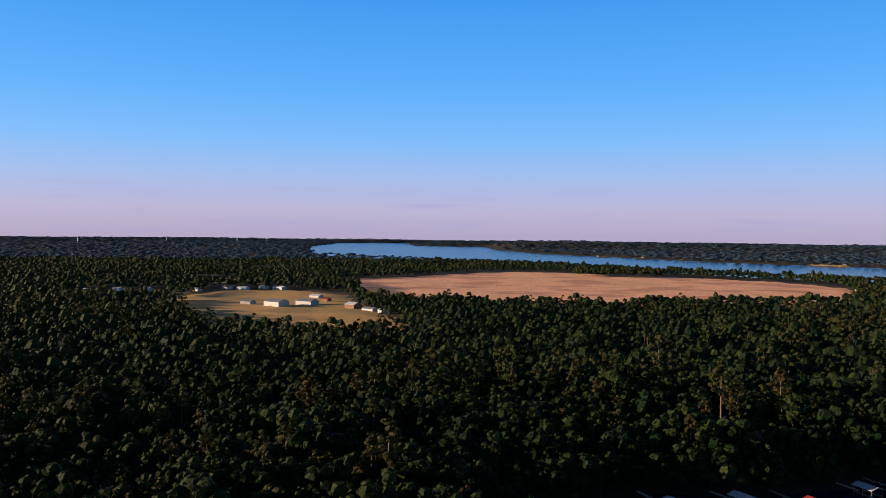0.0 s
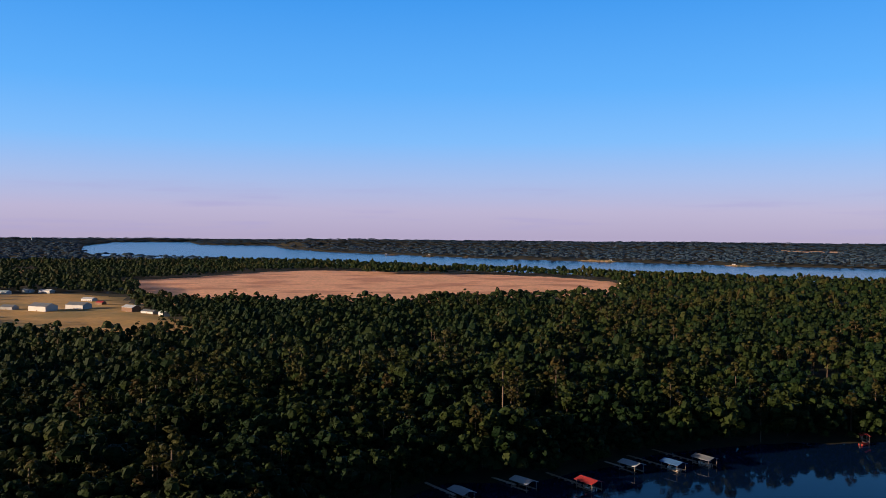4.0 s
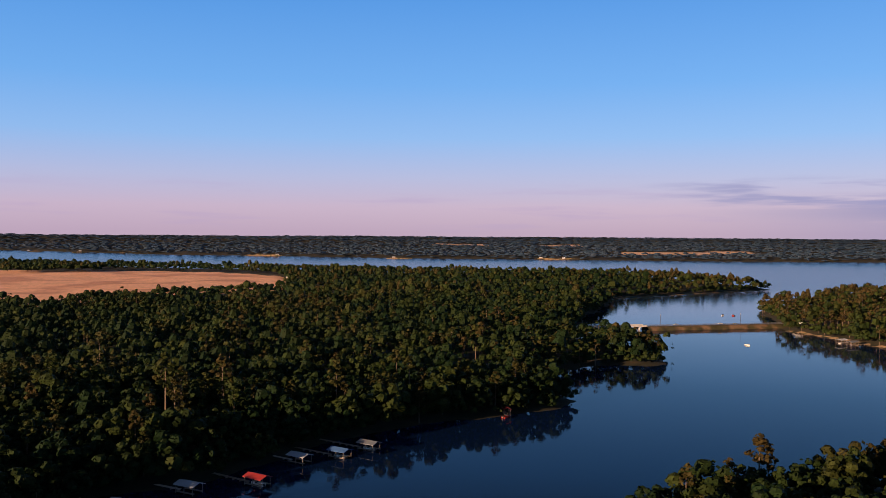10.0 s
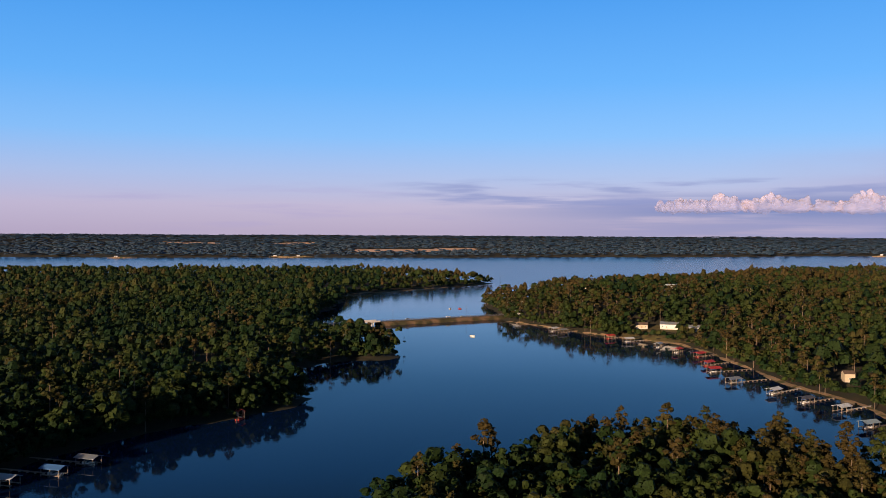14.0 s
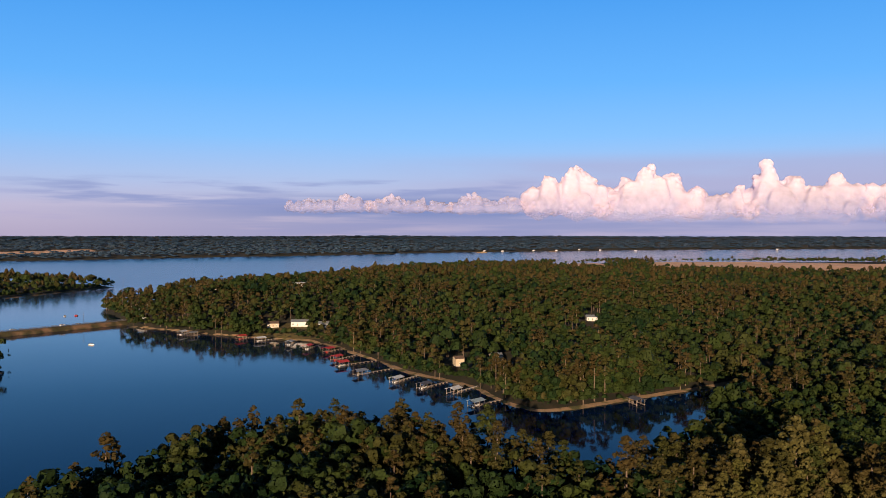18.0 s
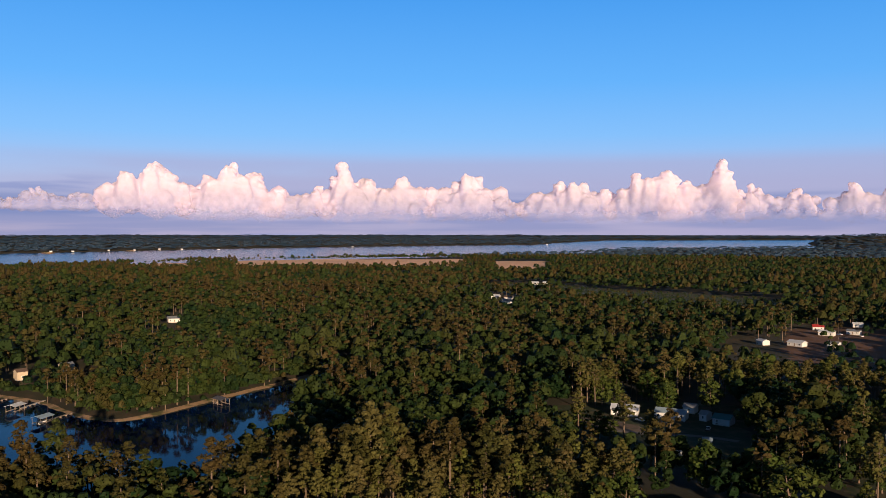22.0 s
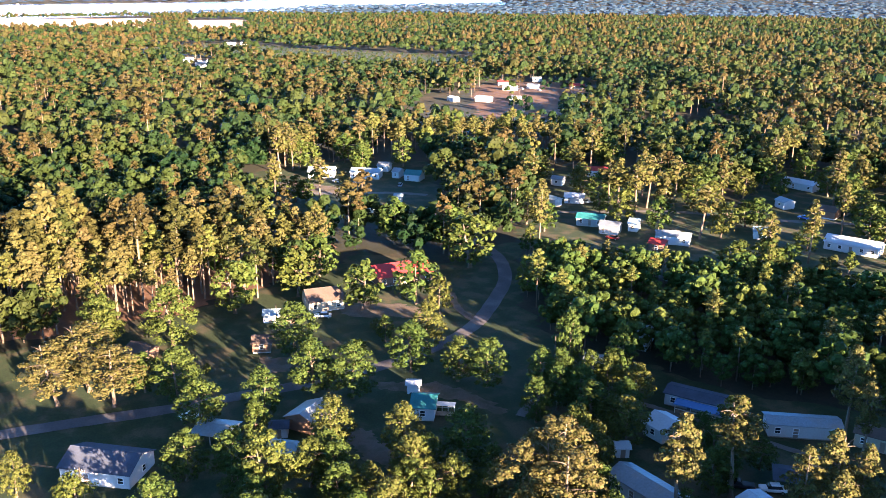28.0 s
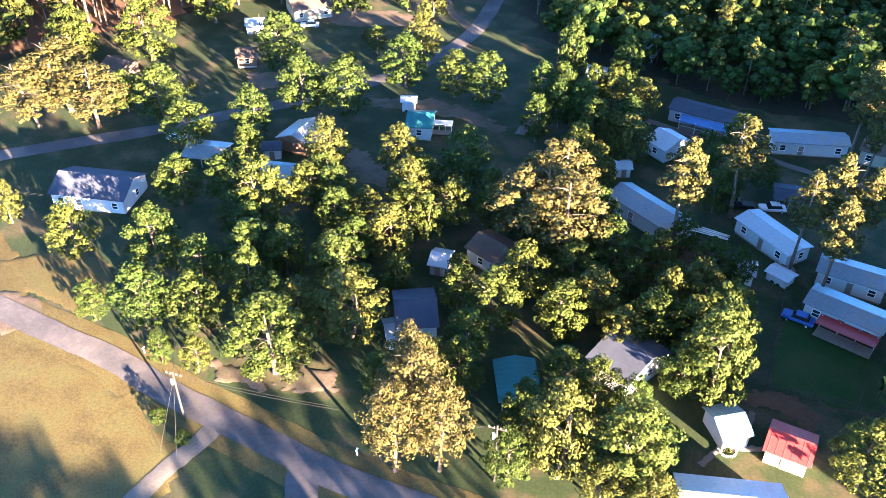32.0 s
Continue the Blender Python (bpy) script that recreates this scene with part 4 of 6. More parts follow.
plant("regrowth_trees", "low young trees on cut-over ground", 780, 1450, 90, 130, 9, 1, 0.1, scale=0.25, within=CLEARCUT, keep=0.7)
# woods under and behind the camera, west of the village, which shade its lawns
plant("west_woods", WOODS, 8, 230, 165, 345, 9.0, 0, 0.3, keep=0.95, scale=1.3, within=[(28, -90), (41, -118), (54, -155), (68, -200), (60, -245), (-60, -230), (-110, -120), (-60, -94)])
plant("field_grove", "dark grove of broadleaf trees at the edge of a bare field", 1800, 2000, 5, 20, 10, 2, 0.1, within=[(283, 1828), (457, 1793), (484, 1899), (300, 1937)], tone=-0.1)
plant("clearing_trees", WOODS, 480, 860, 120, 140, 16, 1, 0.5, within=RED_CLEAR, keep=0.2)

# ---- single trees of the village ----
def part(name, bm_or_mesh, material, parent, label=""):
    """One mesh object under a thing or a part."""
    if isinstance(bm_or_mesh, bmesh.types.BMesh):
        me = bpy.data.meshes.new(name)
        bm_or_mesh.to_mesh(me)
        bm_or_mesh.free()
        me.materials.append(material)
    else:
        me = bm_or_mesh
    ob = new(name, me)
    ob.parent = parent
    if label:
        ob["label"] = label
    return ob


def empty(name, m, label="", category="", group=""):
    ob = new(name)
    ob.matrix_basis = m
    return tagged(ob, label, category, group)


def limb_mesh(rs, h, r, crown_z, crown_r, limbs, lean=0.6):
    """Trunk with root flare and tapered limbs that reach into the crown."""
    v, f = [], []

    def tube(p0, p1, r0, r1, bend, sides=7, segs=4):
        base = len(v)
        ax = p1 - p0
        side = np.cross(ax, [0.3, 0.5, 0.9])
        side /= np.linalg.norm(side)
        up = np.cross(ax / np.linalg.norm(ax), side)
        for k in range(segs + 1):
            t = k / segs
            c = p0 + ax * t + bend * math.sin(t * math.pi)
            rr = r0 + (r1 - r0) * t
            for s in range(sides):
                a = s * 2 * math.pi / sides
                v.append(c + side * math.cos(a) * rr + up * math.sin(a) * rr)
        for k in range(segs):
            for s in range(sides):
                s2 = (s + 1) % sides
                f.append((base + k * sides + s, base + k * sides + s2, base + (k + 1) * sides + s2, base + (k + 1) * sides + s))
    tip = np.array([rs.normal() * lean, rs.normal() * lean, h])
    tube(np.array([0, 0, -0.4]), np.array([0, 0, 0.9]), r * 1.7, r * 1.05, np.zeros(3), segs=2)
    tube(np.array([0, 0, 0.6]), tip, r * 1.05, r * 0.3, rs.normal(size=3) * np.array([0.2, 0.2, 0]))
    for k in range(limbs):
        t = rs.uniform(0.45, 0.92)
        a = rs.uniform(0, 6.28)
        p0 = tip * t
        out = crown_r * rs.uniform(0.35, 0.65)
        p1 = p0 + np.array([math.cos(a) * out, math.sin(a) * out, rs.uniform(0.15, 0.55) * out])
        tube(p0, p1, r * 0.38, r * 0.08, np.array([0, 0, 0.3]), 5, 3)
    return np.array(v), np.array(f)


def tree_meshes(pine, k, fine=1):
    rs = np.random.RandomState(900 + 50 * pine + k)
    n, big = ((800, 0.48), (3700, 0.235), (6400, 0.18))[fine]
    tips = (36, 60, 72)[fine]
    if pine and k == 4:
        h, rx, rz = 18.5, 5.4, 7.6
        z0 = h - rz
        q = sprays(n, big, rs, rx, rz, z0, tips)
        tint = np.clip(0.88 + 0.08 * rs.normal(size=len(q)), 0, 1)
    elif pine:
        h, rx, rz = 21.0, 4.3, 6.4
        z0 = h - rz * 0.95
        q = sprays(int(n * 0.8), big, rs, rx, rz, z0, int(tips * 0.7), True)
        tint = np.clip(0.80 + 0.10 * rs.normal(size=len(q)), 0, 1)
    else:
        h = 14.0
        rx, rz = 5.0, rs.uniform(6.4, 6.9)
        z0 = h - rz
        q = sprays(n, big, rs, rx, rz, z0, tips)
        tint = np.clip((0.15, 0.34, 0.50, 0.25, 0.62, 0.08)[k % 6] + 0.08 * rs.normal(size=len(q)), 0, 1)
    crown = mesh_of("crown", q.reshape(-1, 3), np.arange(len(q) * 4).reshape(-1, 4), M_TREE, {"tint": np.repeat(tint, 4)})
    tv, tf = limb_mesh(rs, h * (0.93 if pine else 0.75), 0.30 if pine else 0.28, z0, rx, 9 if pine else 7)
    return crown, mesh_of("trunk", tv, tf, M_BARK, smooth=True)


SINGLE = {(p, k, fine): tree_meshes(p, k, fine) for fine in (0, 1, 2) for p in (False, True) for k in range(5 if p else 6)}
tree_rng = random.Random(8)


def ground_z(x, y):
    return float(height(np.array([float(x)]), np.array([float(y)]))[0])


def tree(x, y, width, pine=False, tall=1.0, label=""):
    """A single tree: trunk with limbs, and a leafy crown of the given width."""
    k = 4 if pine and "broad" in label else tree_rng.randrange(4 if pine else 6)
    s = width / (8.2 if pine else 9.2)
    sz = tall * (tree_rng.uniform(0.9, 1.1) if pine else (width * 0.9 + 3.4) / 14 * tree_rng.uniform(0.92, 1.12))
    m = pose(x, y, ground_z(x, y), 0, 0, tree_rng.uniform(0, 360)) @ Matrix.Diagonal((s, s, sz, 1))
    ob = empty("pine_tree" if pine else "broadleaf_tree", m,
               label or ("tall pine with bare trunk and olive-brown crown" if pine else "sunlit green broadleaf tree with rounded crown"), "tree", "village trees")
    crown, trunk = SINGLE[pine, k, (math.hypot(x, y) < 215) + (math.hypot(x, y) < 105)]
    part("trunk", trunk, M_BARK, ob)
    part("crown", crown, M_TREE, ob)
    return ob


BROAD_A = [(208.2, -50.9, 12), (197.8, -64.9, 14), (210.7, -86.2, 13), (175.6, -51.3, 7), (167.3, -55.9, 11), (153, -55.5, 10), (150.8, -68.1, 8.5), (140.7, -62.2, 6), (175, -86.8, 11.8), (154.7, -81.5, 11),
           (147.5, -87, 11), (151.3, -104.6, 11.5), (159.3, -114.6, 9.5), (141, -110.3, 8.5), (134.8, -113.7, 10), (130.3, -73.1, 9.3), (123.2, -68.2, 7.5), (135.8, -46.8, 8.6), (130.6, -53.3, 8.5), (121.3, -55.8, 10.3)]
BROAD_B = [(148.4, -21.1, 6), (131, -27.1, 8.5), (120.6, -36.9, 9.5), (111.3, -40.5, 8), (109.1, -47.9, 10), (114.5, -24.6, 5), (108.3, -30.1, 8.7), (104.1, -36.5, 8.6), (100.1, -29.3, 3.8), (95.9, -32.7, 4.4), (89.6, -41.3, 12.5),
           (97.7, -56.8, 9.5), (88.5, -52.9, 11), (94.7, -48.5, 8.4), (112, -64.6, 8), (121, -83, 8.7), (110.8, -78.2, 8.6), (101.7, -68.1, 9.2), (106.7, -75.2, 7.5), (111.6, -90.7, 10), (103.5, -82.7, 8)]
BROAD_C = [(89.2, -72.8, 4.8), (71.6, -84.1, 8.5), (63.3, -87.6, 8), (64.4, -82.3, 6.7), (79, -71.2, 9), (75.9, -63.9, 7.2), (71.9, -59.9, 7), (60.5, -61.4, 7.3), (62.4, -69.8, 7.6), (55.3, -63.7, 6.5), (56.4, -55.3, 6.3),
           (47.9, -68.3, 9.7), (47, -62, 6.8), (41.8, -64.3, 7), (57, -95.2, 9.6), (52.9, -90.1, 8), (54, -82.7, 6.8), (145.5, -150.7, 10.5), (109.2, -120.1, 9.4), (100, -120.5, 9), (106, -126.5, 7.4),
           (64.1, -107.5, 5), (31.1, -89, 9), (92.1, -90.5, 8.7), (82, -79.4, 8.8)]
BROAD_D = [(191.9, -115.2, 11.5), (187.6, -130, 13), (178.4, -131.4, 8), (204.4, -161.4, 17), (221.6, -166.8, 16), (241.1, -156.5, 14), (224.4, -118.8, 12), (212.4, -105.8, 13), (203.1, -50.1, 10), (169.6, -108.9, 5)]
for x, y, w in BROAD_A + BROAD_B + BROAD_C + BROAD_D:
    tree(x, y, w)
for x, y, w in [(50.9, -85.4, 10), (47.0, -65.2, 10), (53.4, -60.5, 9)]:
    tree(x, y, w, tall=1.35, label="tall pale green broadleaf tree beside a house")
for x, y, w in [(131.4, -134.7, 7.4), (122.2, -142.4, 7.0)]:
    tree(x, y, w, tall=1.5, label="tall slender green broadleaf tree")
for x, y, w in [(179.9, -34.4, 11), (182.9, -41.6, 13), (172.6, -44.1, 11)]:
    tree(x, y, w, True, 0.85, "broad spreading yellow-green pine")
for x, y, w in [(92.2, -87.4, 10), (93.1, -95.7, 11), (84.9, -90.8, 11), (89, -91.7, 9), (65.8, -45.4, 6.6), (66.8, -49.6, 7.2), (62.6, -49.8, 6.6), (69.9, -50.5, 6.2)]:
    tree(x, y, w, True, 0.95, "tall pine with broad full golden-green crown")
for x, y, w in [(76.5, -106.9, 10), (77.4, -122.6, 10.5), (61.9, -118, 7.7),
                (60.8, -123.3, 8.5), (54.7, -115.2, 8), (56.7, -125.6, 8), (74.9, -153, 9), (68.8, -148, 7)]:
    tree(x, y, w, True)
# younger trees in the shade between the tall ones
under_rng = random.Random(21)
SHADE_WOOD = arr([(122, -48), (104, -36), (84, -46), (70, -56), (52, -74), (58, -94), (74, -104), (96, -98), (112, -88), (124, -66)])
SHADE_YARDS = arr([(66, -98), (60, -112), (72, -138), (92, -140), (112, -138), (128, -128), (122, -112), (104, -106), (92, -100)])
STEMS = [(x, y) for x, y, _ in BROAD_A + BROAD_B + BROAD_C]
for wood, more in ((SHADE_WOOD, 40), (SHADE_YARDS, 22)):
    tries = placed = 0
    while tries < 900 and placed < more:
        tries += 1
        x, y = under_rng.uniform(wood[:, 0].min(), wood[:, 0].max()), under_rng.uniform(wood[:, 1].min(), wood[:, 1].max())
        if not inside(wood, np.array([x]), np.array([y]))[0] or min(math.hypot(x - u, y - v) for u, v in STEMS) < 4.2:
            continue
        if any(math.hypot(x - h[1], y - h[2]) < 0.5 * max(h[3], h[4]) + 2.0 or (0 < math.hypot(h[1], h[2]) - math.hypot(x, y) < 9 and abs(x * h[2] - y * h[1]) < 4 * math.hypot(h[1], h[2])) for h in HOMES_NEAR):
            continue
        STEMS.append((x, y))
        placed += 1
        tree(x, y, under_rng.uniform(5.0, 8.5), tall=under_rng.uniform(0.8, 1.15), label="young dark green broadleaf tree in the shade of taller ones")
# trees behind the camera, whose shadows lie on the meadow and the road
for x, y, w in [(-12, -21, 10), (-4, -19, 9), (3, -16, 10), (10, -12, 9), (14, -8, 10), (-20, -17, 10), (-26, -12, 10), (-14, -13, 10), (-6, -8, 10), (-30, -6, 10), (-18, -4, 10), (-4, -2, 10),
                (-4, -29, 10), (-8, -34, 9), (-2, -39, 10), (-8, -44, 9), (-4, -50, 10)]:
    tree(x, y, w, True, 0.88, "tall pine with broad full golden-green crown")
# scattered trees among the farther houses
for poly, n, seed in ((LAWN_B, 20, 3), (LAWN_C, 95, 4)):
    rs = random.Random(seed)
    p = arr(poly)
    placed = 0
    while placed < n:
        x, y = rs.uniform(*sorted((p[:, 0].min(), p[:, 0].max()))), rs.uniform(p[:, 1].min(), p[:, 1].max())
        if not inside(p, np.array([x]), np.array([y]))[0]:
            continue
        if any(math.hypot(x - h[1], y - h[2]) < 0.5 * h[3] + 4 for h in HOMES):
            continue
        if any(0 < math.hypot(h[1], h[2]) - math.hypot(x, y) < 42 and abs(x * h[2] - y * h[1]) < 8 * math.hypot(h[1], h[2]) for h in HOMES) and rs.random() < 0.95:
            continue
        placed += 1
        tree(x, y, rs.uniform(8, 13), rs.random() < 0.35)

# ---- houses, sheds, mobile homes ----
def box(bm, x0, x1, y0, y1, z0, z1):
    v = [bm.verts.new((x, y, z)) for z in (z0, z1) for x, y in ((x0, y0), (x1, y0), (x1, y1), (x0, y1))]
    for q in ((3, 2, 1, 0), (4, 5, 6, 7), (0, 1, 5, 4), (1, 2, 6, 5), (2, 3, 7, 6), (3, 0, 4, 7)):
        bm.faces.new([v[i] for i in q])
    return v


def box_mesh(name, dims, material):
    bm = bmesh.new()
    box(bm, *dims)
    me = bpy.data.meshes.new(name)
    bm.to_mesh(me)
    bm.free()
    me.materials.append(material)
    return me


def window_mesh():
    """A window frame with a middle rail, 1.1 by 1.2 m, standing proud of the wall towards -y."""
    bm = bmesh.new()
    for x0, x1, z0, z1 in ((-0.6, -0.5, -0.65, 0.65), (0.5, 0.6, -0.65, 0.65), (-0.5, 0.5, 0.56, 0.65), (-0.5, 0.5, -0.65, -0.56), (-0.5, 0.5, -0.03, 0.03)):
        box(bm, x0, x1, -0.07, 0.02, z0, z1)
    me = bpy.data.meshes.new("window")
    bm.to_mesh(me)
    bm.free()
    me.materials.append(M_TRIM)
    return me


WIN = window_mesh()
PANE = box_mesh("pane", (-0.5, 0.5, -0.03, 0.01, -0.56, 0.56), M_GLASS)
DOOR = box_mesh("door", (-0.46, 0.46, -0.06, 0.02, 0, 2.0), M_DOOR)


def child(name, me, parent, m, label=""):
    ob = part(name, me, None, parent, label)
    ob.matrix_basis = m
    return ob


def gable_wall(L, W, h, rise, base):
    """Four walls with gable ends, 0.15 m thick."""
    bm = bmesh.new()
    for s in (-1, 1):
        box(bm, -L / 2, L / 2, s * W / 2 - 0.075, s * W / 2 + 0.075, base, h)
        x = s * (L / 2 - 0.075)
        ring = []
        for dx in (-0.074, 0.074):
            ring.append([bm.verts.new((x + dx, y, z)) for y, z in ((-W / 2 + 0.076, base), (W / 2 - 0.076, base), (W / 2 - 0.076, h), (0, h + rise - 0.03), (-W / 2 + 0.076, h))])
        bm.faces.new(ring[0][::-1])
        bm.faces.new(ring[1])
        for k in range(5):
            bm.faces.new((ring[0][k], ring[0][(k + 1) % 5], ring[1][(k + 1) % 5], ring[1][k]))
    return bm


def gable_roof(L, W, h, rise, ribs, over=0.4, thick=0.12):
    """Two slopes with thickness, overhang and ridge cap in one shell; sheet roofs carry standing ribs."""
    e = W / 2 + over
    drop = rise / (W / 2) * over
    half = L / 2 + over
    st = [(-half, 0.0)]
    if ribs:
        n = max(int(L / 0.75), 2)
        for i in range(n):
            x = -half + 2 * half * (i + 0.5) / n
            st += [(x - 0.04, 0.0), (x - 0.02, 0.025), (x + 0.02, 0.025), (x + 0.04, 0.0)]
    st.append((half, 0.0))
    bm = bmesh.new()
    rings = []
    for x, u in st:
        prof = [(-e, h - drop + thick + u), (-0.12, h + rise + thick - 0.02 + u), (0, h + rise + thick + 0.07), (0.12, h + rise + thick - 0.02 + u), (e, h - drop + thick + u), (e, h - drop), (0, h + rise), (-e, h - drop)]
        rings.append([bm.verts.new((x, y, z)) for y, z in prof])
    for a, b in zip(rings, rings[1:]):
        for k in range(8):
            bm.faces.new((a[k], a[(k + 1) % 8], b[(k + 1) % 8], b[k]))
    bm.faces.new(rings[0][::-1])
    bm.faces.new(rings[-1])
    bmesh.ops.recalc_face_normals(bm, faces=bm.faces)
    return bm


KIND_LABEL = {"house": "single-storey village house", "mobile_home": "long narrow mobile home", "home": "small single-storey home", "cottage": "small cottage", "shed": "small garden shed",
              "barn": "open-fronted storage barn", "carport": "open carport on posts", "trailer": "boxy utility trailer"}
ROOF_WORD = {"slate": "dark grey shingle", "brown": "brown shingle", "tin": "galvanised sheet", "bluetin": "pale blue metal", "teal": "teal metal", "red": "red metal", "white": "white metal", "blue": "blue"}
WALL_WORD = {"white": "white walls", "tan": "tan walls", "brown": "brown timber walls", "grey": "grey walls", "bluewall": "blue-grey walls", "post": "timber posts"}


def home(kind, x, y, L, W, turn, h, roof, wall, near=True):
    """A building with a gable roof; L runs along its ridge."""
    Lr = max(L - 0.3, 2.4)
    rise = W * (0.12 if kind in ("mobile_home", "trailer", "carport") else 0.2)
    z = ground_z(x, y)
    label = "%s with %s roof and %s" % (KIND_LABEL[kind], ROOF_WORD[roof], WALL_WORD[wall])
    ob = empty("mobile_home" if kind == "home" and Lr > 11 else ("house" if kind == "home" else kind), pose(x, y, z, 0, 0, turn), label, kind.replace("_", " ") if kind != "home" else "house", "village buildings")
    base = -0.3
    if kind in ("house", "mobile_home", "home", "cottage"):
        bm = bmesh.new()
        box(bm, -Lr / 2 + 0.08, Lr / 2 - 0.08, -W / 2 + 0.08, W / 2 - 0.08, -0.6, 0.5)
        part("skirting", bm, M_CONCRETE if kind != "mobile_home" else M_WOOD, ob)
        base = 0.45
        h += 0.4
    if kind == "carport":
        for sx in np.linspace(-Lr / 2 + 0.2, Lr / 2 - 0.2, 3):
            for sy in (-1, 1):
                bm = bmesh.new()
                box(bm, sx - 0.07, sx + 0.07, sy * (W / 2 - 0.2) - 0.07, sy * (W / 2 - 0.2) + 0.07, -0.4, h + 0.02)
                part("post", bm, M_WOOD, ob)
    else:
        part("wall", gable_wall(Lr, W, h, rise, base), WALLS[wall], ob)
    part("roof", gable_roof(Lr, W, h, rise, near and roof not in ("slate", "brown")), ROOFS[roof], ob, ROOF_WORD[roof] + " roof")
    if kind in ("house", "mobile_home", "home", "cottage"):
        n = max(int(Lr / 3.0), 1)
        for side in (-1, 1):
            for i in range(n):
                px = -Lr / 2 + Lr * (i + 0.5) / n
                if i == n // 2 and n > 1:
                    child("door", DOOR, ob, pose(px * side, side * (W / 2 + 0.08), base, 0, 0, 0 if side < 0 else 180))
                    continue
                w = child("window", WIN, ob, pose(px, side * (W / 2 + 0.08), base + 1.35, 0, 0, 0 if side < 0 else 180))
                child("pane", PANE, w, Matrix())
        for side in (-1, 1):
            if near and W > 4:
                w = child("window", WIN, ob, pose(side * (Lr / 2 + 0.02), 0.6, base + 1.35, 0, 0, 90 * side))
                child("pane", PANE, w, Matrix())
    elif kind in ("shed", "barn"):
        child("door", DOOR, ob, pose(0, -W / 2 - 0.08, -0.05) @ Matrix.Diagonal((1.0 if kind == "shed" else 2.4, 1, 0.95, 1)))
    elif kind == "trailer":
        for sx in (-0.5, 0.5):
            for sy in (-1, 1):
                bm = bmesh.new()
                bmesh.ops.create_cone(bm, cap_ends=True, segments=14, radius1=0.34, radius2=0.34, depth=0.2, matrix=pose(sx, sy * (W / 2 + 0.05), 0.1, 90))
                part("wheel", bm, M_RUBBER, ob)
    return ob


def porch(x, y, L, W, turn, roof, side=1):
    """A covered deck set against a long wall: deck boards, posts, sloping roof and steps."""
    z = ground_z(x, y)
    ob = empty("porch", pose(x, y, z, 0, 0, turn), "timber porch deck under a %s roof" % ROOF_WORD[roof], "porch")
    n = int(W / 0.3)
    for i in range(n):
        bm = bmesh.new()
        box(bm, -L / 2, L / 2, -W / 2 + i * 0.3 + 0.01, -W / 2 + i * 0.3 + 0.28, 0.38, 0.46)
        part("plank", bm, M_WOOD, ob)
    for sx in np.linspace(-L / 2 + 0.1, L / 2 - 0.1, 4):
        bm = bmesh.new()
        box(bm, sx - 0.06, sx + 0.06, side * (W / 2 - 0.1) - 0.06, side * (W / 2 - 0.1) + 0.06, -0.3, 2.5)
        part("post", bm, M_TRIM, ob)
    bm = bmesh.new()
    v = box(bm, -L / 2 - 0.2, L / 2 + 0.2, -W / 2 - 0.1, W / 2 + 0.3, 2.5, 2.6)
    for q in v:
        q.co.z -= (q.co.y * side) * 0.12
    part("roof", bm, ROOFS[roof], ob)
    bm = bmesh.new()
    box(bm, -L / 2 + 0.1, L / 2 - 0.1, side * (W / 2 - 0.08) - 0.03, side * (W / 2 - 0.08) + 0.03, 1.25, 1.33)
    part("rail", bm, M_TRIM, ob)
    return ob


for row in HOMES_NEAR:
    home(*row)
for row in HOMES_FAR:
    home(*row, near=math.hypot(row[1], row[2]) < 330)

porch(47, -110.1, 8.0, 2.6, -165, "red", 1)
porch(129.9, -98.8, 4.0, 2.0, -132, "white", 1)
porch(100.0, -142.4, 10.0, 2.2, 23, "blue", 1)

# ---- bridge and causeway over the lake ----
def along(a, b):
    d = math.hypot(b[0] - a[0], b[1] - a[1])
    return d, math.degrees(math.atan2(b[1] - a[1], b[0] - a[0]))


B0, B1, B2 = (552, 548), (613, 522), (763, 455)
d, turn = along(B0, B1)
bridge = empty("bridge", pose((B0[0] + B1[0]) / 2, (B0[1] + B1[1]) / 2, 0, 0, 0, turn), "pale concrete road bridge on piers over the lake", "bridge")
bm = bmesh.new()
box(bm, -d / 2, d / 2, -4.6, 4.6, 3.3, 4.0)
part("deck", bm, M_CONCRETE, bridge)
for s in (-1, 1):
    bm = bmesh.new()
    box(bm, -d / 2, d / 2, s * 4.45 - 0.15, s * 4.45 + 0.15, 4.01, 4.8)
    part("parapet", bm, M_CONCRETE, bridge)
for i in range(5):
    px = -d / 2 + d * (i + 0.5) / 5
    bm = bmesh.new()
    box(bm, px - 0.6, px + 0.6, -4.2, 4.2, 2.5, 3.29)
    for sy in (-3, 0, 3):
        bmesh.ops.create_cone(bm, cap_ends=True, segments=10, radius1=0.5, radius2=0.5, depth=5.6, matrix=Matrix.Translation((px, sy, -0.3)))
    part("pier", bm, M_CONCRETE, bridge)
d, turn = along(B1, B2)
causeway = tagged(new("causeway"), "earth causeway with grassy stony banks", "causeway", kind="structure")
causeway.matrix_basis = pose((B1[0] + B2[0]) / 2, (B1[1] + B2[1]) / 2, 0, 0, 0, turn)
n, cols = 70, (-11, -8, -6, -4.5, 4.5, 6, 8, 11)
zz = (-2, 0.6, 2.4, 3.5, 3.5, 2.4, 0.6, -2)
rs = np.random.RandomState(2)
cv = np.array([[-d / 2 + d * i / (n - 1), c + (rs.normal() * 0.4 if abs(c) > 5 else 0), z + (rs.normal() * 0.25 if abs(c) > 5 else 0)] for i in range(n) for c, z in zip(cols, zz)])
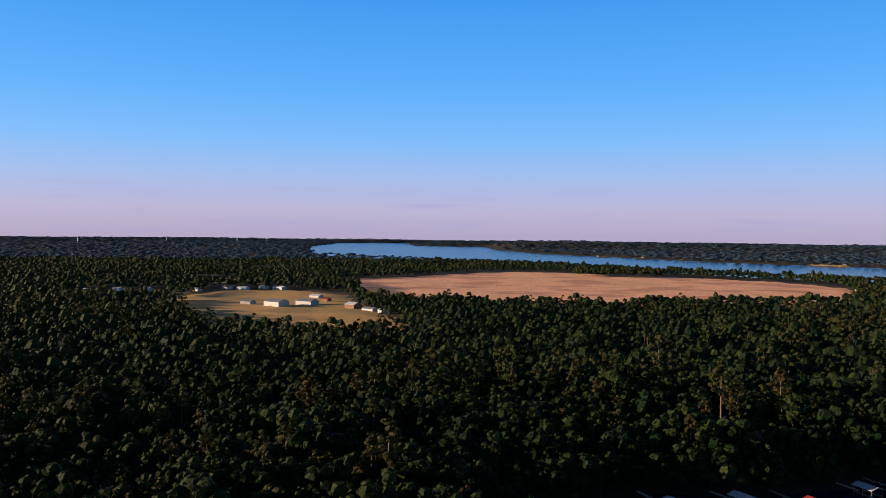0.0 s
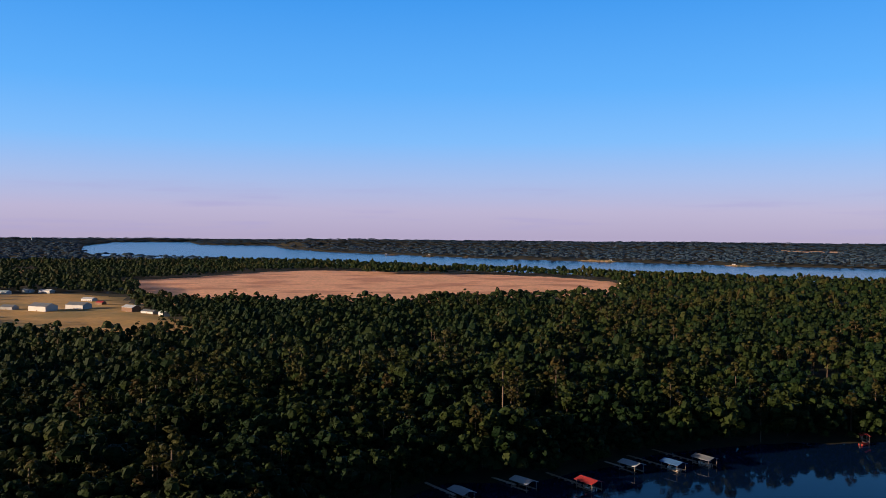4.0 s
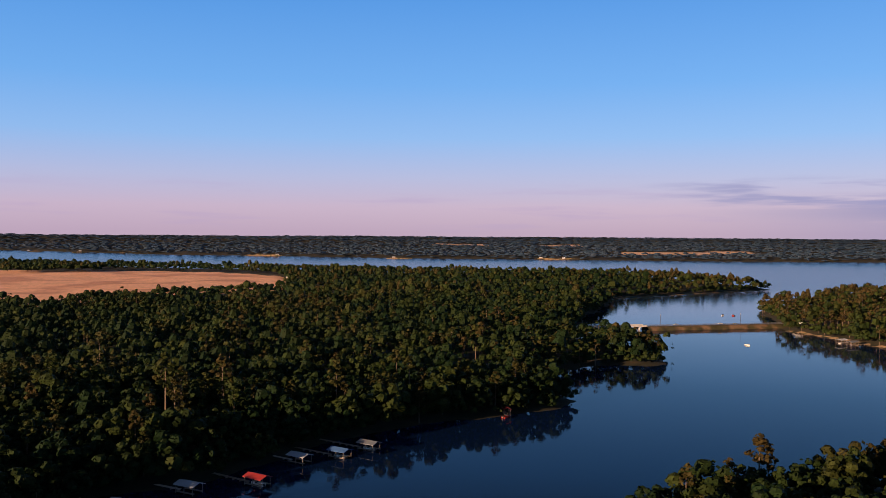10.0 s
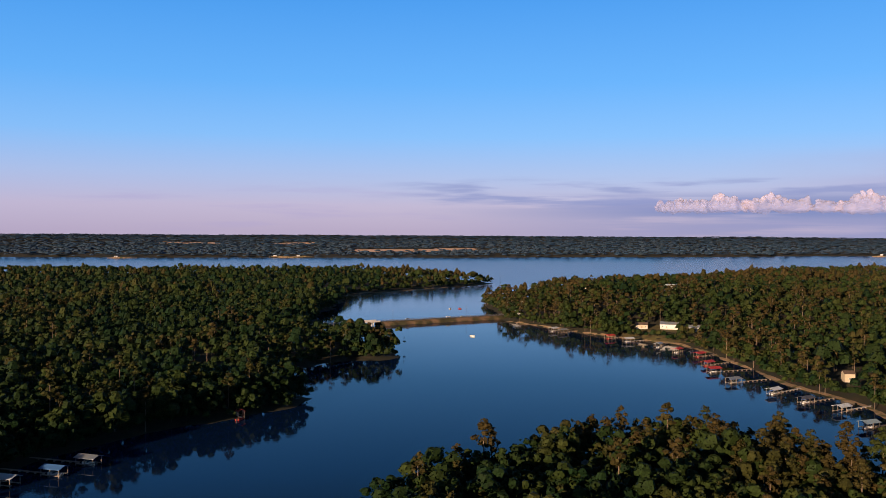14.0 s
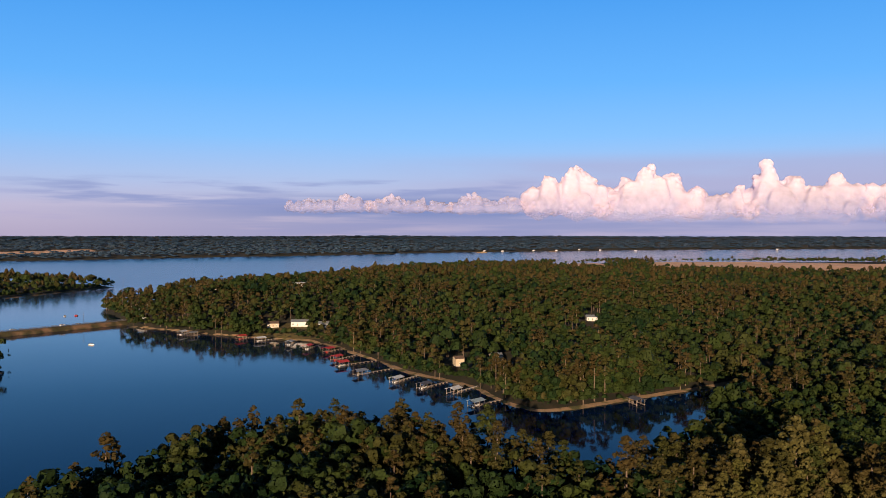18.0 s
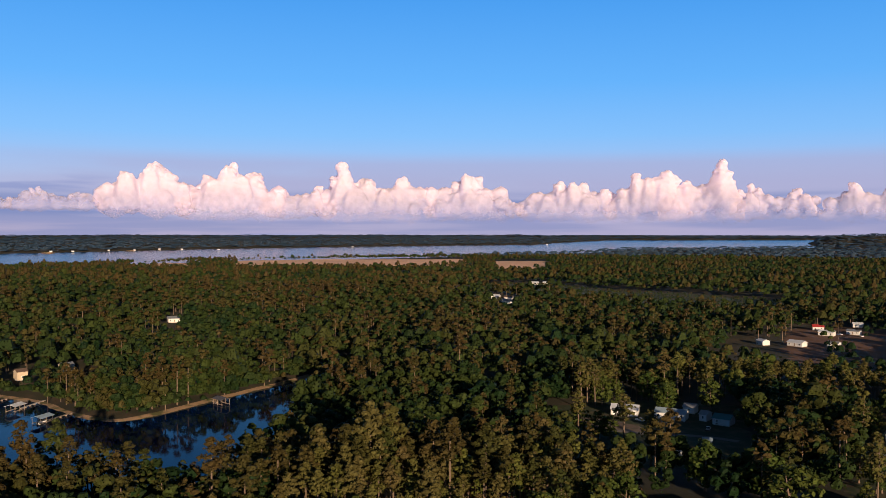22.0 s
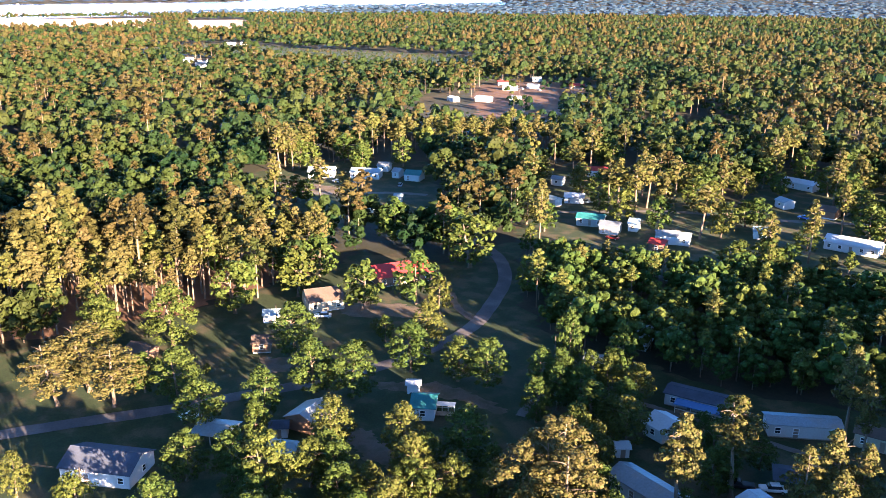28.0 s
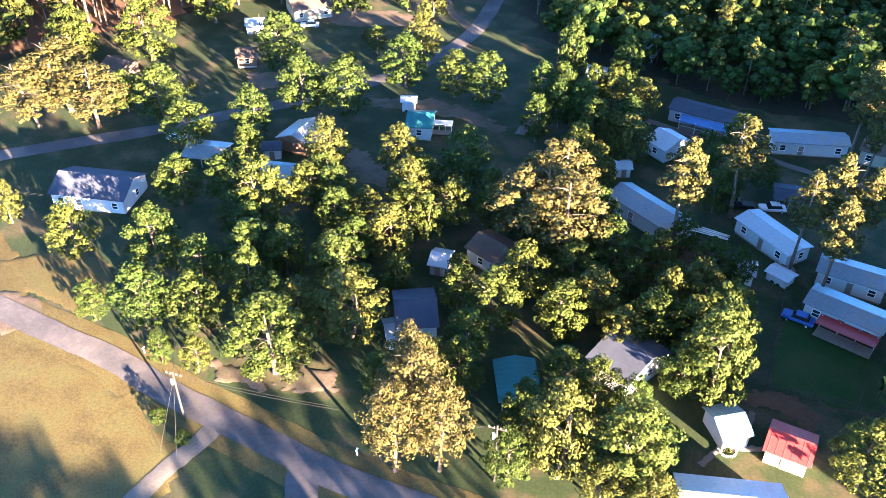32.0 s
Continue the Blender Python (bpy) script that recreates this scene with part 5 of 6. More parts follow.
i, j = np.meshgrid(np.arange(n - 1), np.arange(7), indexing="ij")
cf = np.stack([i * 8 + j, i * 8 + j + 1, (i + 1) * 8 + j + 1, (i + 1) * 8 + j], -1).reshape(-1, 4)
part("bank", mesh_of("bank", cv, cf[:, ::-1], M_BANK), None, causeway)
bm = bmesh.new()
box(bm, -d / 2, d / 2, -3.6, 3.6, 3.4, 3.65)
part("carriageway", bm, M_ASPHALT, causeway)
for s in (-1, 1):
    bm = bmesh.new()
    box(bm, -d / 2, d / 2, s * 4.2 - 0.06, s * 4.2 + 0.06, 4.0, 4.3)
    for k in range(int(d / 4)):
        box(bm, -d / 2 + k * 4 - 0.06, -d / 2 + k * 4 + 0.06, s * 4.2 - 0.05, s * 4.2 + 0.05, 3.3, 4.1)
    part("guard_rail", bm, M_METAL, causeway)


def pole(x, y, h, z=None, arms=1, label="weathered wooden utility pole"):
    z = ground_z(x, y) if z is None else z
    ob = empty("utility_pole", pose(x, y, z, 0, 0, 36), label, "pole", "utility poles")
    bm = bmesh.new()
    bmesh.ops.create_cone(bm, cap_ends=True, segments=10, radius1=0.16, radius2=0.11, depth=h + 0.5, matrix=Matrix.Translation((0, 0, h / 2 - 0.25)))
    part("shaft", bm, M_POLE, ob)
    for k in range(arms):
        bm = bmesh.new()
        box(bm, -1.1, 1.1, -0.17, -0.05, h - 0.75 - k, h - 0.6 - k)
        part("crossarm", bm, M_POLE, ob)
        for sx in (-1, -0.4, 0.4, 1):
            bm = bmesh.new()
            bmesh.ops.create_cone(bm, cap_ends=True, segments=8, radius1=0.06, radius2=0.04, depth=0.18, matrix=Matrix.Translation((sx, -0.11, h - 0.52 - k)))
            part("insulator", bm, M_TRIM, ob)
    if arms:
        bm = bmesh.new()
        bmesh.ops.create_cone(bm, cap_ends=True, segments=12, radius1=0.24, radius2=0.24, depth=0.8, matrix=Matrix.Translation((0.35, 0, h - 1.9)))
        part("transformer", bm, WALLS["grey"], ob)
    return ob


for t in (0.12, 0.62, 0.98):
    pole(B1[0] + (B2[0] - B1[0]) * t, B1[1] + (B2[1] - B1[1]) * t + 5, 11, 3.0, 1)
pole(1108, 698, 22, 0.5, 2, "tall utility pole standing in shallow water")
pole(755, 467, 13, 3)
pole(767, 457, 14, 3)

# ---- boathouses, piers and boats ----
def boat(x, y, turn, colour, z=0.0, L=6.0, canopy=False):
    """A moored motorboat: hull, cockpit, windscreen, engine and, on pontoon boats, a canopy on posts."""
    ob = empty("motorboat", pose(x, y, z, 0, 0, turn), "moored motorboat with %s hull beside a dock" % {"grey": "silver"}.get(colour, colour), "boat", "boats")
    n = 9
    v = []
    for i in range(n):
        t = i / (n - 1)
        w = 1.15 * (1 - max(0, t - 0.55) ** 2 / 0.22)
        px = -L / 2 + L * t
        v += [(px, -w, 0.75 + 0.2 * t), (px, -w * 0.75, -0.15), (px, w * 0.75, -0.15), (px, w, 0.75 + 0.2 * t)]
    f = [(i * 4 + k, i * 4 + (k + 1) % 4, i * 4 + 4 + (k + 1) % 4, i * 4 + 4 + k) for i in range(n - 1) for k in range(3)]
    f += [(i * 4 + 3, i * 4, i * 4 + 4, i * 4 + 7) for i in range(n // 2, n - 1)] + [(3, 2, 1, 0)]
    part("hull", mesh_of("hull", v, f, PAINTS[colour]), None, ob)
    bm = bmesh.new()
    box(bm, -L / 2 + 0.2, 0.2, -0.9, 0.9, 0.2, 0.3)
    box(bm, -L / 2 + 0.4, -L / 2 + 1.1, -0.8, 0.8, 0.3, 0.75)
    part("seat", bm, WALLS["tan"], ob)
    bm = bmesh.new()
    box(bm, 0.2, 0.3, -0.8, 0.8, 0.8, 1.3)
    part("windscreen", bm, M_GLASS, ob)
    bm = bmesh.new()
    box(bm, -L / 2 - 0.45, -L / 2 - 0.05, -0.2, 0.2, 0.1, 1.1)
    part("engine", bm, PAINTS["black"], ob)
    if canopy:
        bm = bmesh.new()
        box(bm, -L / 2 + 0.5, 1.2, -1.1, 1.1, 2.2, 2.3)
        part("canopy", bm, PAINTS["blue" if colour != "blue" else "white"], ob)
        for sx in (-L / 2 + 0.6, 1.1):
            for sy in (-1, 1):
                bm = bmesh.new()
                box(bm, sx - 0.03, sx + 0.03, sy - 0.03, sy + 0.03, 0.7, 2.2)
                part("post", bm, M_METAL, ob)
    return ob


def dock(x, y, sx, sy, roof, L=8.0, W=5.0, house=True):
    """A boathouse of posts and a gable roof over a slip, with a plank pier back to the shore point."""
    d, turn = along((x, y), (sx, sy))
    ob = empty("boat_dock", pose(x, y, 0, 0, 0, turn),
               ("boathouse with %s roof on posts and a plank pier" % ROOF_WORD[roof]) if house else "open plank pier on posts over water", "dock", "docks")
    for s in (-1, 1):
        bm = bmesh.new()
        box(bm, -L / 2, L / 2, s * (W / 2 - 0.5) - 0.5, s * (W / 2 - 0.5) + 0.5, 0.55, 0.67)
        part("deck", bm, M_WOOD, ob)
    for px in np.linspace(-L / 2 + 0.2, L / 2 - 0.2, 3):
        for s in (-1, 1):
            bm = bmesh.new()
            bmesh.ops.create_cone(bm, cap_ends=True, segments=8, radius1=0.11, radius2=0.11, depth=5.4 if house else 3.2, matrix=Matrix.Translation((px, s * (W / 2 - 0.15), 0.45 if house else -0.6)))
            part("post", bm, M_WOOD, ob)
    if house:
        part("roof", gable_roof(L, W, 3.1, 0.75, True, 0.5), ROOFS[roof], ob, ROOF_WORD[roof] + " roof")
    run = max(d - L / 2, 1)
    n = max(int(run / 1.2), 1)
    plank = box_mesh("plank", (-0.57, 0.57, -0.7, 0.7, 0.58, 0.66), M_CONCRETE if roof == "white" else M_WOOD)
    for k in range(min(n, 40)):
        child("plank", plank, ob, Matrix.Translation((L / 2 + 0.6 + k * 1.2, 0, 0)))
    stilt = box_mesh("stilt", (-0.08, 0.08, -0.62, 0.62, -1.6, 0.57), M_WOOD)
    for k in range(0, n, 3):
        child("stilt", stilt, ob, Matrix.Translation((L / 2 + 0.6 + k * 1.2, 0, 0)))
    return ob, turn


for x, y, sx, sy, roof, colour in [(77.9, 281.2, 65.9, 299.7, "white", ""), (102.9, 288.2, 90.1, 302.3, "white", ""), (125.8, 283, 112.9, 302.8, "red", "white"), (151.6, 301.3, 139.8, 315.5, "white", ""),
                                   (168.3, 299.1, 153.7, 320.3, "blue", "white"), (184.1, 302.7, 167.6, 328.8, "tin", "white")]:
    x, y = x * 0.975, y * 0.975
    ob, turn = dock(x, y, sx, sy, roof)
    if colour:
        boat(x, y, turn, colour)
dock(269.1, 314.5, 273.1, 322.8, "red", 4, 3)
boat(265.1, 310, 20, "red")
for x, y, sx, sy, roof, colour in [(671.1, 367, 683.3, 365.6, "white", "white"), (665.8, 354.8, 678.8, 351.4, "tin", ""), (653, 304.1, 665.1, 299.8, "red", "red"), (643.5, 283.5, 658.3, 275.9, "white", "white"),
                                   (627.8, 251.8, 651.8, 254, "tin", "white"), (608, 229.3, 639, 227.8, "red", "white"), (596.5, 208.9, 616.9, 202.6, "red", "red")]:
    ob, turn = dock(x, y, sx, sy, roof)
    if colour:
        boat(x, y, turn, colour)
for x, y, sx, sy, roof, colour in [(559.6, 190.3, 587.4, 182.2, "red", "red"), (535.4, 178.3, 562.7, 161.2, "red", "white"), (504, 156.1, 536, 139.4, "tin", "grey"), (483.5, 127.6, 509.2, 119.6, "white", "white"),
                                   (468, 107.5, 493.5, 96.5, "slate", "white"), (456.3, 87.9, 479.1, 78.2, "white", ""), (425, 70.6, 443.7, 59.3, "bluetin", "white"), (446.1, -9.4, 457, -3.7, "slate", "")]:
    ob, turn = dock(x, y, sx, sy, roof, 8, 5)
    if colour:
        boat(x, y, turn, colour, canopy=True)
dock(710.6, 424.5, 722.3, 431.1, "white", 14, 8, False)
for k in range(4):
    boat(726 - k * 2, 506 - k * 4, 40 + 7 * k, ("white", "grey", "white", "blue")[k])
for x, y, turn, colour in [(596, 403, 250, "white"), (794, 568, 30, "white"), (801, 560, 60, "red")]:
    boat(x, y, turn, colour)

# sandy strip along the sunny shore
shore_line = arr(EAST_SHORE[5:28])
strip("shore_bank", [tuple(p) for p in shore_line + np.array([3.0, 1.0])], 4.5, M_SAND_BANK, "sunlit sandy bank along the waterline", 0.1, 4.0, category="shore")
strip("shore_bank_b", [(878, 805), (1013, 799), (1152, 792), (1256, 793)], 8.0, M_SAND_BANK, "sandy bank along the far cove", 0.1, 8.0, category="shore")

# houses on the wooded shore
for row in [("house", 1075, 528, 22, 12, -60, 5.5, "white", "white"), ("house", 1086, 505, 14, 9, -60, 3.0, "white", "tan"), ("house", 940, 364, 14, 9, -70, 4.5, "white", "white"),
            ("house", 690, 292, 10, 8, -65, 3.0, "brown", "tan"), ("house", 697, 270, 15, 9, -75, 3.2, "tin", "white"), ("house", 690, 246, 9, 8, -70, 3.0, "tin", "white"),
            ("house", 750, 455, 12, 8, -60, 3.0, "white", "white"), ("house", 757, 23, 10, 8, -80, 3.0, "tin", "white"), ("house", 876, -322, 14, 8, -100, 3.0, "tin", "white"),
            ("house", 529, 99, 6, 6, -60, 4.5, "brown", "tan"), ("house", 550, 78, 7, 7, -60, 3.0, "tin", "tan")]:
    home(*row, near=False)
# farm buildings and houses round the dry grass beyond the woods
for row in [("barn", -193, 992, 26, 16, -38, 6.0, "tin", "white"), ("barn", -160, 1009, 24, 14, -33, 5.5, "tin", "white"), ("barn", -233, 1022, 16, 10, -28, 4.0, "tin", "grey"),
            ("barn", -101, 967, 18, 11, -48, 5.5, "white", "brown"), ("shed", -80, 942, 18, 8, -43, 3.0, "tin", "white"), ("shed", -64, 917, 14, 7, -68, 4.0, "white", "white"),
            ("house", -167, 1130, 18, 9, -38, 3.0, "white", "white"), ("shed", -145, 1068, 10, 7, -38, 3.5, "red", "brown")]:
    home(*row, near=False)
for row in [("home", -247, 1293, 22, 9, -38, 3.5, "white", "white"), ("home", -300, 1284, 20, 9, -34, 3.2, "bluetin", "white"), ("home", -358, 1235, 22, 8, -38, 3.2, "white", "white"),
            ("home", -424, 1225, 20, 9, -43, 3.2, "bluetin", "white"), ("home", -463, 1218, 18, 8, -38, 3.2, "white", "white"), ("home", -499, 1188, 16, 8, -30, 3.0, "white", "tan"),
            ("home", -274, 1308, 16, 8, -38, 3.2, "white", "white"), ("home", -327, 1296, 18, 8, -38, 3.2, "tin", "white"), ("home", -391, 1269, 18, 8, -38, 3.2, "white", "white"),
            ("home", 698, 1424, 16, 9, -38, 4, "white", "white")]:
    home(*row, near=False)

# ---- pale bluffs and houses on the far side of the lake ----
def bluff(p0, p1, high, material=M_SAND_BANK):
    """A steep eroded bank facing the water, ragged along its top."""
    d, _ = along(p0, p1)
    n = max(int(d / 18), 3)
    rs = np.random.RandomState(int(abs(p0[0])) % 997)
    t = np.linspace(0, 1, n)
    x, y = p0[0] + (p1[0] - p0[0]) * t, p0[1] + (p1[1] - p0[1]) * t
    r = np.hypot(x, y)
    top = 0.45 * high * rs.uniform(0.3, 1.0, n) * np.minimum(1, np.minimum(t, 1 - t) * 5 + 0.25)
    rows = []
    for back, k in ((-6, -0.2), (0, 0.5), (6, 1.0), (16, 0.9), (30, -0.3)):
        rows.append(np.stack(bowl(x + x / r * back, y + y / r * back, 1 + top * k)[:3], -1))
    v = np.concatenate(rows)
    i, j = np.meshgrid(np.arange(4), np.arange(n - 1), indexing="ij")
    f = np.stack([i * n + j, i * n + j + 1, (i + 1) * n + j + 1, (i + 1) * n + j], -1).reshape(-1, 4)
    return tagged(new("shore_bluff", mesh_of("shore_bluff", v, f, material)), "pale eroded sand bluff above the lake shore", "bluff", kind="structure")


for p0, p1, high in [((701, 3863), (763, 3890), 13.7),
                     ((815, 3617), (878, 3643), 13.0),
                     ((965, 3501), (1001, 3515), 12.7),
                     ((1318, 3052), (1389, 3075), 11.6),
                     ((1432, 2969), (1469, 2981), 11.5),
                     ((1276, 2997), (1396, 2973), 11.4),
                     ((1941, 2086), (2065, 2055), 10.0),
                     ((1280, 2967), (1378, 2884), 11.3),
                     ((1547, 2438), (1615, 2380), 10.1),
                     ((1962, 2163), (2085, 2057), 10.2),
                     ((3666, 607), (3663, 559), 13.0),
                     ((3984, 320), (3982, 281), 14.0),
                     ((1015, 3602), (1054, 3596), 13.1)]:
    bluff(p0, p1, high)

for x, y in [(3814, 596), (3803, 511), (3938, 385), (3998, 285), (4182, 189), (1359, 2993), (1379, 2928), (2004, 2167), (2064, 2117), (1582, 2443), (718, 3955), (892, 3811), (4132, 87), (3993, -74), (4541, -780), (5181, -2173)]:
    X, Y, Z, k = (float(v) for v in bowl(np.array(float(x)), np.array(float(y)), np.array(3.0)))
    ob = empty("house", pose(X, Y, Z, 0, 0, 90 - math.degrees(math.atan2(X, Y))) @ pose(0, 0, 0, 0, 0, -90) @ Matrix.Diagonal((0.6 * k, 0.6 * k, 0.6 * k, 1)), "pale lake house with grey roof on the far shore", "house", "far shore houses")
    part("wall", gable_wall(18, 10, 6, 2.4, -1), WALLS["white"], ob)
    part("roof", gable_roof(18, 10, 6, 2.4, False), ROOFS["tin"], ob)
    for sx in (-6, -2, 2, 6):
        w = child("window", WIN, ob, pose(sx, -5.1, 3) @ Matrix.Diagonal((1.6, 1, 1.6, 1)))
        child("pane", PANE, w, Matrix())


# ---- poles, wires, fences, cars ----
def wire(a, b, sag=1.2):
    cu = bpy.data.curves.new("cable", "CURVE")
    cu.dimensions, cu.bevel_depth, cu.bevel_resolution = "3D", 0.025, 0
    sp = cu.splines.new("POLY")
    sp.points.add(10)
    for k in range(11):
        t = k / 10
        p = Vector(a).lerp(Vector(b), t)
        sp.points[k].co = (p.x, p.y, p.z - sag * 4 * t * (1 - t), 1)
    ob = new("cable", cu)
    cu.materials.append(M_RUBBER)
    return tagged(ob, "thin dark overhead cable hung between poles", "cable", "cables")


ROW = [(169.1, -3.5, 10), (134, -29.1, 10), (88.7, -27.7, 9), (57.4, -54.2, 10)]
for x, y, h in ROW:
    pole(x, y, h)
for (x0, y0, h0), (x1, y1, h1) in zip(ROW, ROW[1:]):
    for o in (-0.9, 0.9):
        wire((x0 + o * 0.6, y0 + o * 0.8, ground_z(x0, y0) + h0 - 0.5), (x1 + o * 0.6, y1 + o * 0.8, ground_z(x1, y1) + h1 - 0.5))
pole(132.5, -131.5, 9, arms=0, label="slim grey wooden yard light pole")
pole(190.3, -89.2, 8, arms=0, label="slim grey wooden yard light pole")
wire((88.7, -27.7, ground_z(92, -23) + 8.4), (115.4, -38.2, ground_z(118, -34) + 4.5), 0.6)


def fence(pts, h, label, step=2.6):
    """Posts with a top and a bottom rail and thin wire lines between."""
    ob = empty("fence", pose(pts[0][0], pts[0][1], ground_z(*pts[0])), label, "fence", "fences")
    org = Vector((pts[0][0], pts[0][1], ground_z(*pts[0])))
    post = box_mesh("post", (-0.05, 0.05, -0.05, 0.05, -0.3, h), M_POLE)
    for a, b in zip(pts, pts[1:]):
        d, turn = along(a, b)
        n = max(int(d / step), 1)
        for k in range(n + 1):
            px, py = a[0] + (b[0] - a[0]) * k / n, a[1] + (b[1] - a[1]) * k / n
            child("post", post, ob, Matrix.Translation(Vector((px, py, ground_z(px, py))) - org))
        for z in (0.15, h * 0.4, h * 0.7, h - 0.05):
            bm = bmesh.new()
            box(bm, 0, d, -0.02, 0.02, z - 0.02, z + 0.02)
            r = part("rail", bm, M_POLE, ob)
            r.matrix_basis = Matrix.Translation(Vector((a[0], a[1], ground_z(*a))) - org) @ pose(0, 0, 0, 0, 0, turn)
    return ob


fence([(58.9, -112.9), (47.7, -93.5), (40.4, -99.1), (33.1, -102.5)], 1.3, "grey wire mesh fence round a green lawn")
fence([(41.3, -107.4), (38.3, -100.2)], 1.1, "grey wire mesh fence round a green lawn")
fence([(203, -124), (205.7, -144.7), (196.4, -155.5)], 1.1, "weathered post and rail fence beside a garden")


def car(x, y, turn, colour, pickup=False):
    """A parked car: body with wheel arches, glazed cabin, wheels, lamps."""
    ob = empty("car", pose(x, y, ground_z(x, y) + 0.08, 0, 0, turn), "parked %s %s on the grass beside a house" % (colour, "pickup truck" if pickup else "car"), "car", "parked cars")
    bm = bmesh.new()
    v = box(bm, -2.3, 2.3, -0.9, 0.9, 0.35, 0.95)
    bmesh.ops.bevel(bm, geom=bm.edges[:], offset=0.12, segments=2, affect="EDGES")
    part("body", bm, PAINTS[colour], ob)
    bm = bmesh.new()
    x0, x1 = (-0.2, 1.3) if pickup else (-1.6, 1.0)
    v = box(bm, x0, x1, -0.8, 0.8, 0.94, 1.5)
    for q in v[4:]:
        q.co.x += 0.35 if q.co.x < (x0 + x1) / 2 else -0.5
        q.co.y *= 0.85
    part("cabin", bm, M_GLASS, ob)
    bm = bmesh.new()
    box(bm, x0 + 0.4, x1 - 0.55, -0.67, 0.67, 1.49, 1.54)
    part("roof", bm, PAINTS[colour], ob)
    for sx in (-1.45, 1.4):
        for sy in (-1, 1):
            bm = bmesh.new()
            bmesh.ops.create_cone(bm, cap_ends=True, segments=16, radius1=0.34, radius2=0.34, depth=0.22, matrix=pose(sx, sy * 0.84, 0.26, 90))
            w = part("wheel", bm, M_RUBBER, ob)
            bm = bmesh.new()
            bmesh.ops.create_cone(bm, cap_ends=True, segments=12, radius1=0.2, radius2=0.2, depth=0.25, matrix=pose(sx, sy * 0.84, 0.26, 90))
            part("rim", bm, M_METAL, w)
    for sy in (-0.65, 0.65):
        bm = bmesh.new()
        box(bm, 2.27, 2.33, sy - 0.18, sy + 0.18, 0.65, 0.8)
        part("headlight", bm, M_TRIM, ob)
        bm = bmesh.new()
        box(bm, -2.33, -2.27, sy - 0.18, sy + 0.18, 0.65, 0.8)
        part("tail_light", bm, PAINTS["red"], ob)
    return ob


for x, y, turn, colour, pick in [(337.3, -186.1, 20, "white", False), (330, -192.7, 50, "black", True), (316.6, -206.8, -40, "grey", False), (246.6, -254, 30, "white", True), (180.6, -305.1, 10, "blue", False),
                                 (259.1, -234.7, -10, "grey", False), (78.3, -126.7, 40, "black", True), (74.2, -130, 50, "white", False), (53.8, -109, 20, "blue", False), (574, -495, 30, "white", False),
                                 (559, -503, -20, "grey", True), (158.2, -55.2, 50, "white", True), (193.1, -103.7, 60, "white", False), (201.4, -221.9, 20, "red", False)]:
    car(x, y, turn, colour, pick)
for x, y, turn, colour in [(684, 492, -18.5, "white"), (642, 510, 161, "grey")]:
    ob = car(x, y, turn, colour)
    ob.matrix_basis = pose(x, y, 3.72, 0, 0, turn)
    ob["label"] = "%s car on the lake causeway road" % colour

# ---- bare patches, paths and shrubs by the road and the yards ----
drape("fenced_lawn", [(56.0, -109.4), (47.0, -112.4), (41.0, -111.0), (35.7, -102.4), (40.9, -98.5), (48.0, -94.7)], M_LAWN, "bright green mown lawn inside a wire fence", 1.0, 0.14, 0.4, category="lawn")
drape("sandy_junction", [(125.2, -8.5), (118.2, -13.1), (119.6, -19.5), (126.1, -18.3), (130.5, -14.5), (131.4, -9.7)], M_SAND, DIRT, 0.7, 0.16, 0.8, category="ground")
drape("sandy_verge", [(97.2, -34.5), (91.0, -39.3), (87.6, -38.5), (92.7, -34.2)], M_SAND, DIRT, 0.6, 0.16, 0.8, category="ground")
drape("sandy_verge_b", [(89.3, -43.6), (85.6, -47.8), (81.8, -46.6), (84.1, -41.7), (87.7, -40.2)], M_SAND, DIRT, 0.6, 0.16, 0.8, category="ground")
drape("worn_yard", [(178.5, -79.3), (175.7, -85.7), (167.7, -82.3), (170.0, -76.6)], M_SAND, DIRT, 0.7, 0.15, 1.0, category="ground")
drape("worn_yard_b", [(135.3, -77.8), (134.6, -82.4), (118.6, -82.3), (118.0, -78.2), (127.3, -76.7)], M_SAND, DIRT, 0.7, 0.15, 1.0, category="ground")
drape("rubble_strip", [(49.2, -92.1), (45.1, -95.2), (40.3, -95.8), (39.5, -92.1), (44.1, -91.4), (48.0, -89.4)], M_CLAY, "bare reddish earth with rubble behind a shed", 0.6, 0.16, 0.7, category="ground")
strip("path_a", [(46.1, -88.7), (44.2, -84.7), (44.6, -80.2), (44.3, -76.1)], 0.9, M_GRAVEL, "narrow pale garden path", 0.17, 0.6, category="path")
strip("path_b", [(44.6, -80.2), (40.7, -85.7), (36.2, -87.5)], 0.9, M_GRAVEL, "narrow pale garden path", 0.17, 0.6, category="path")
for x, y, w in [(90.2, -24.9, 2.6), (85.1, -26.1, 2.2), (118.1, -44.0, 2.8), (177.1, -110.8, 3.6), (168.6, -100.9, 4.0), (177.5, -66.1, 1.8), (176.5, -51.8, 1.8)]:
    tree(x, y, w, tall=0.5, label="small round green shrub on roadside grass")

# ---- small things in the yards and by the road ----
def bar(bm, p0, p1, r):
    """A thin round bar between two points."""
    p0, p1 = Vector(p0), Vector(p1)
    ax = p1 - p0
    m = Matrix.Translation((p0 + p1) / 2) @ ax.to_track_quat("Z", "Y").to_matrix().to_4x4()
    bmesh.ops.create_cone(bm, cap_ends=True, segments=8, radius1=r, radius2=r, depth=ax.length, matrix=m)


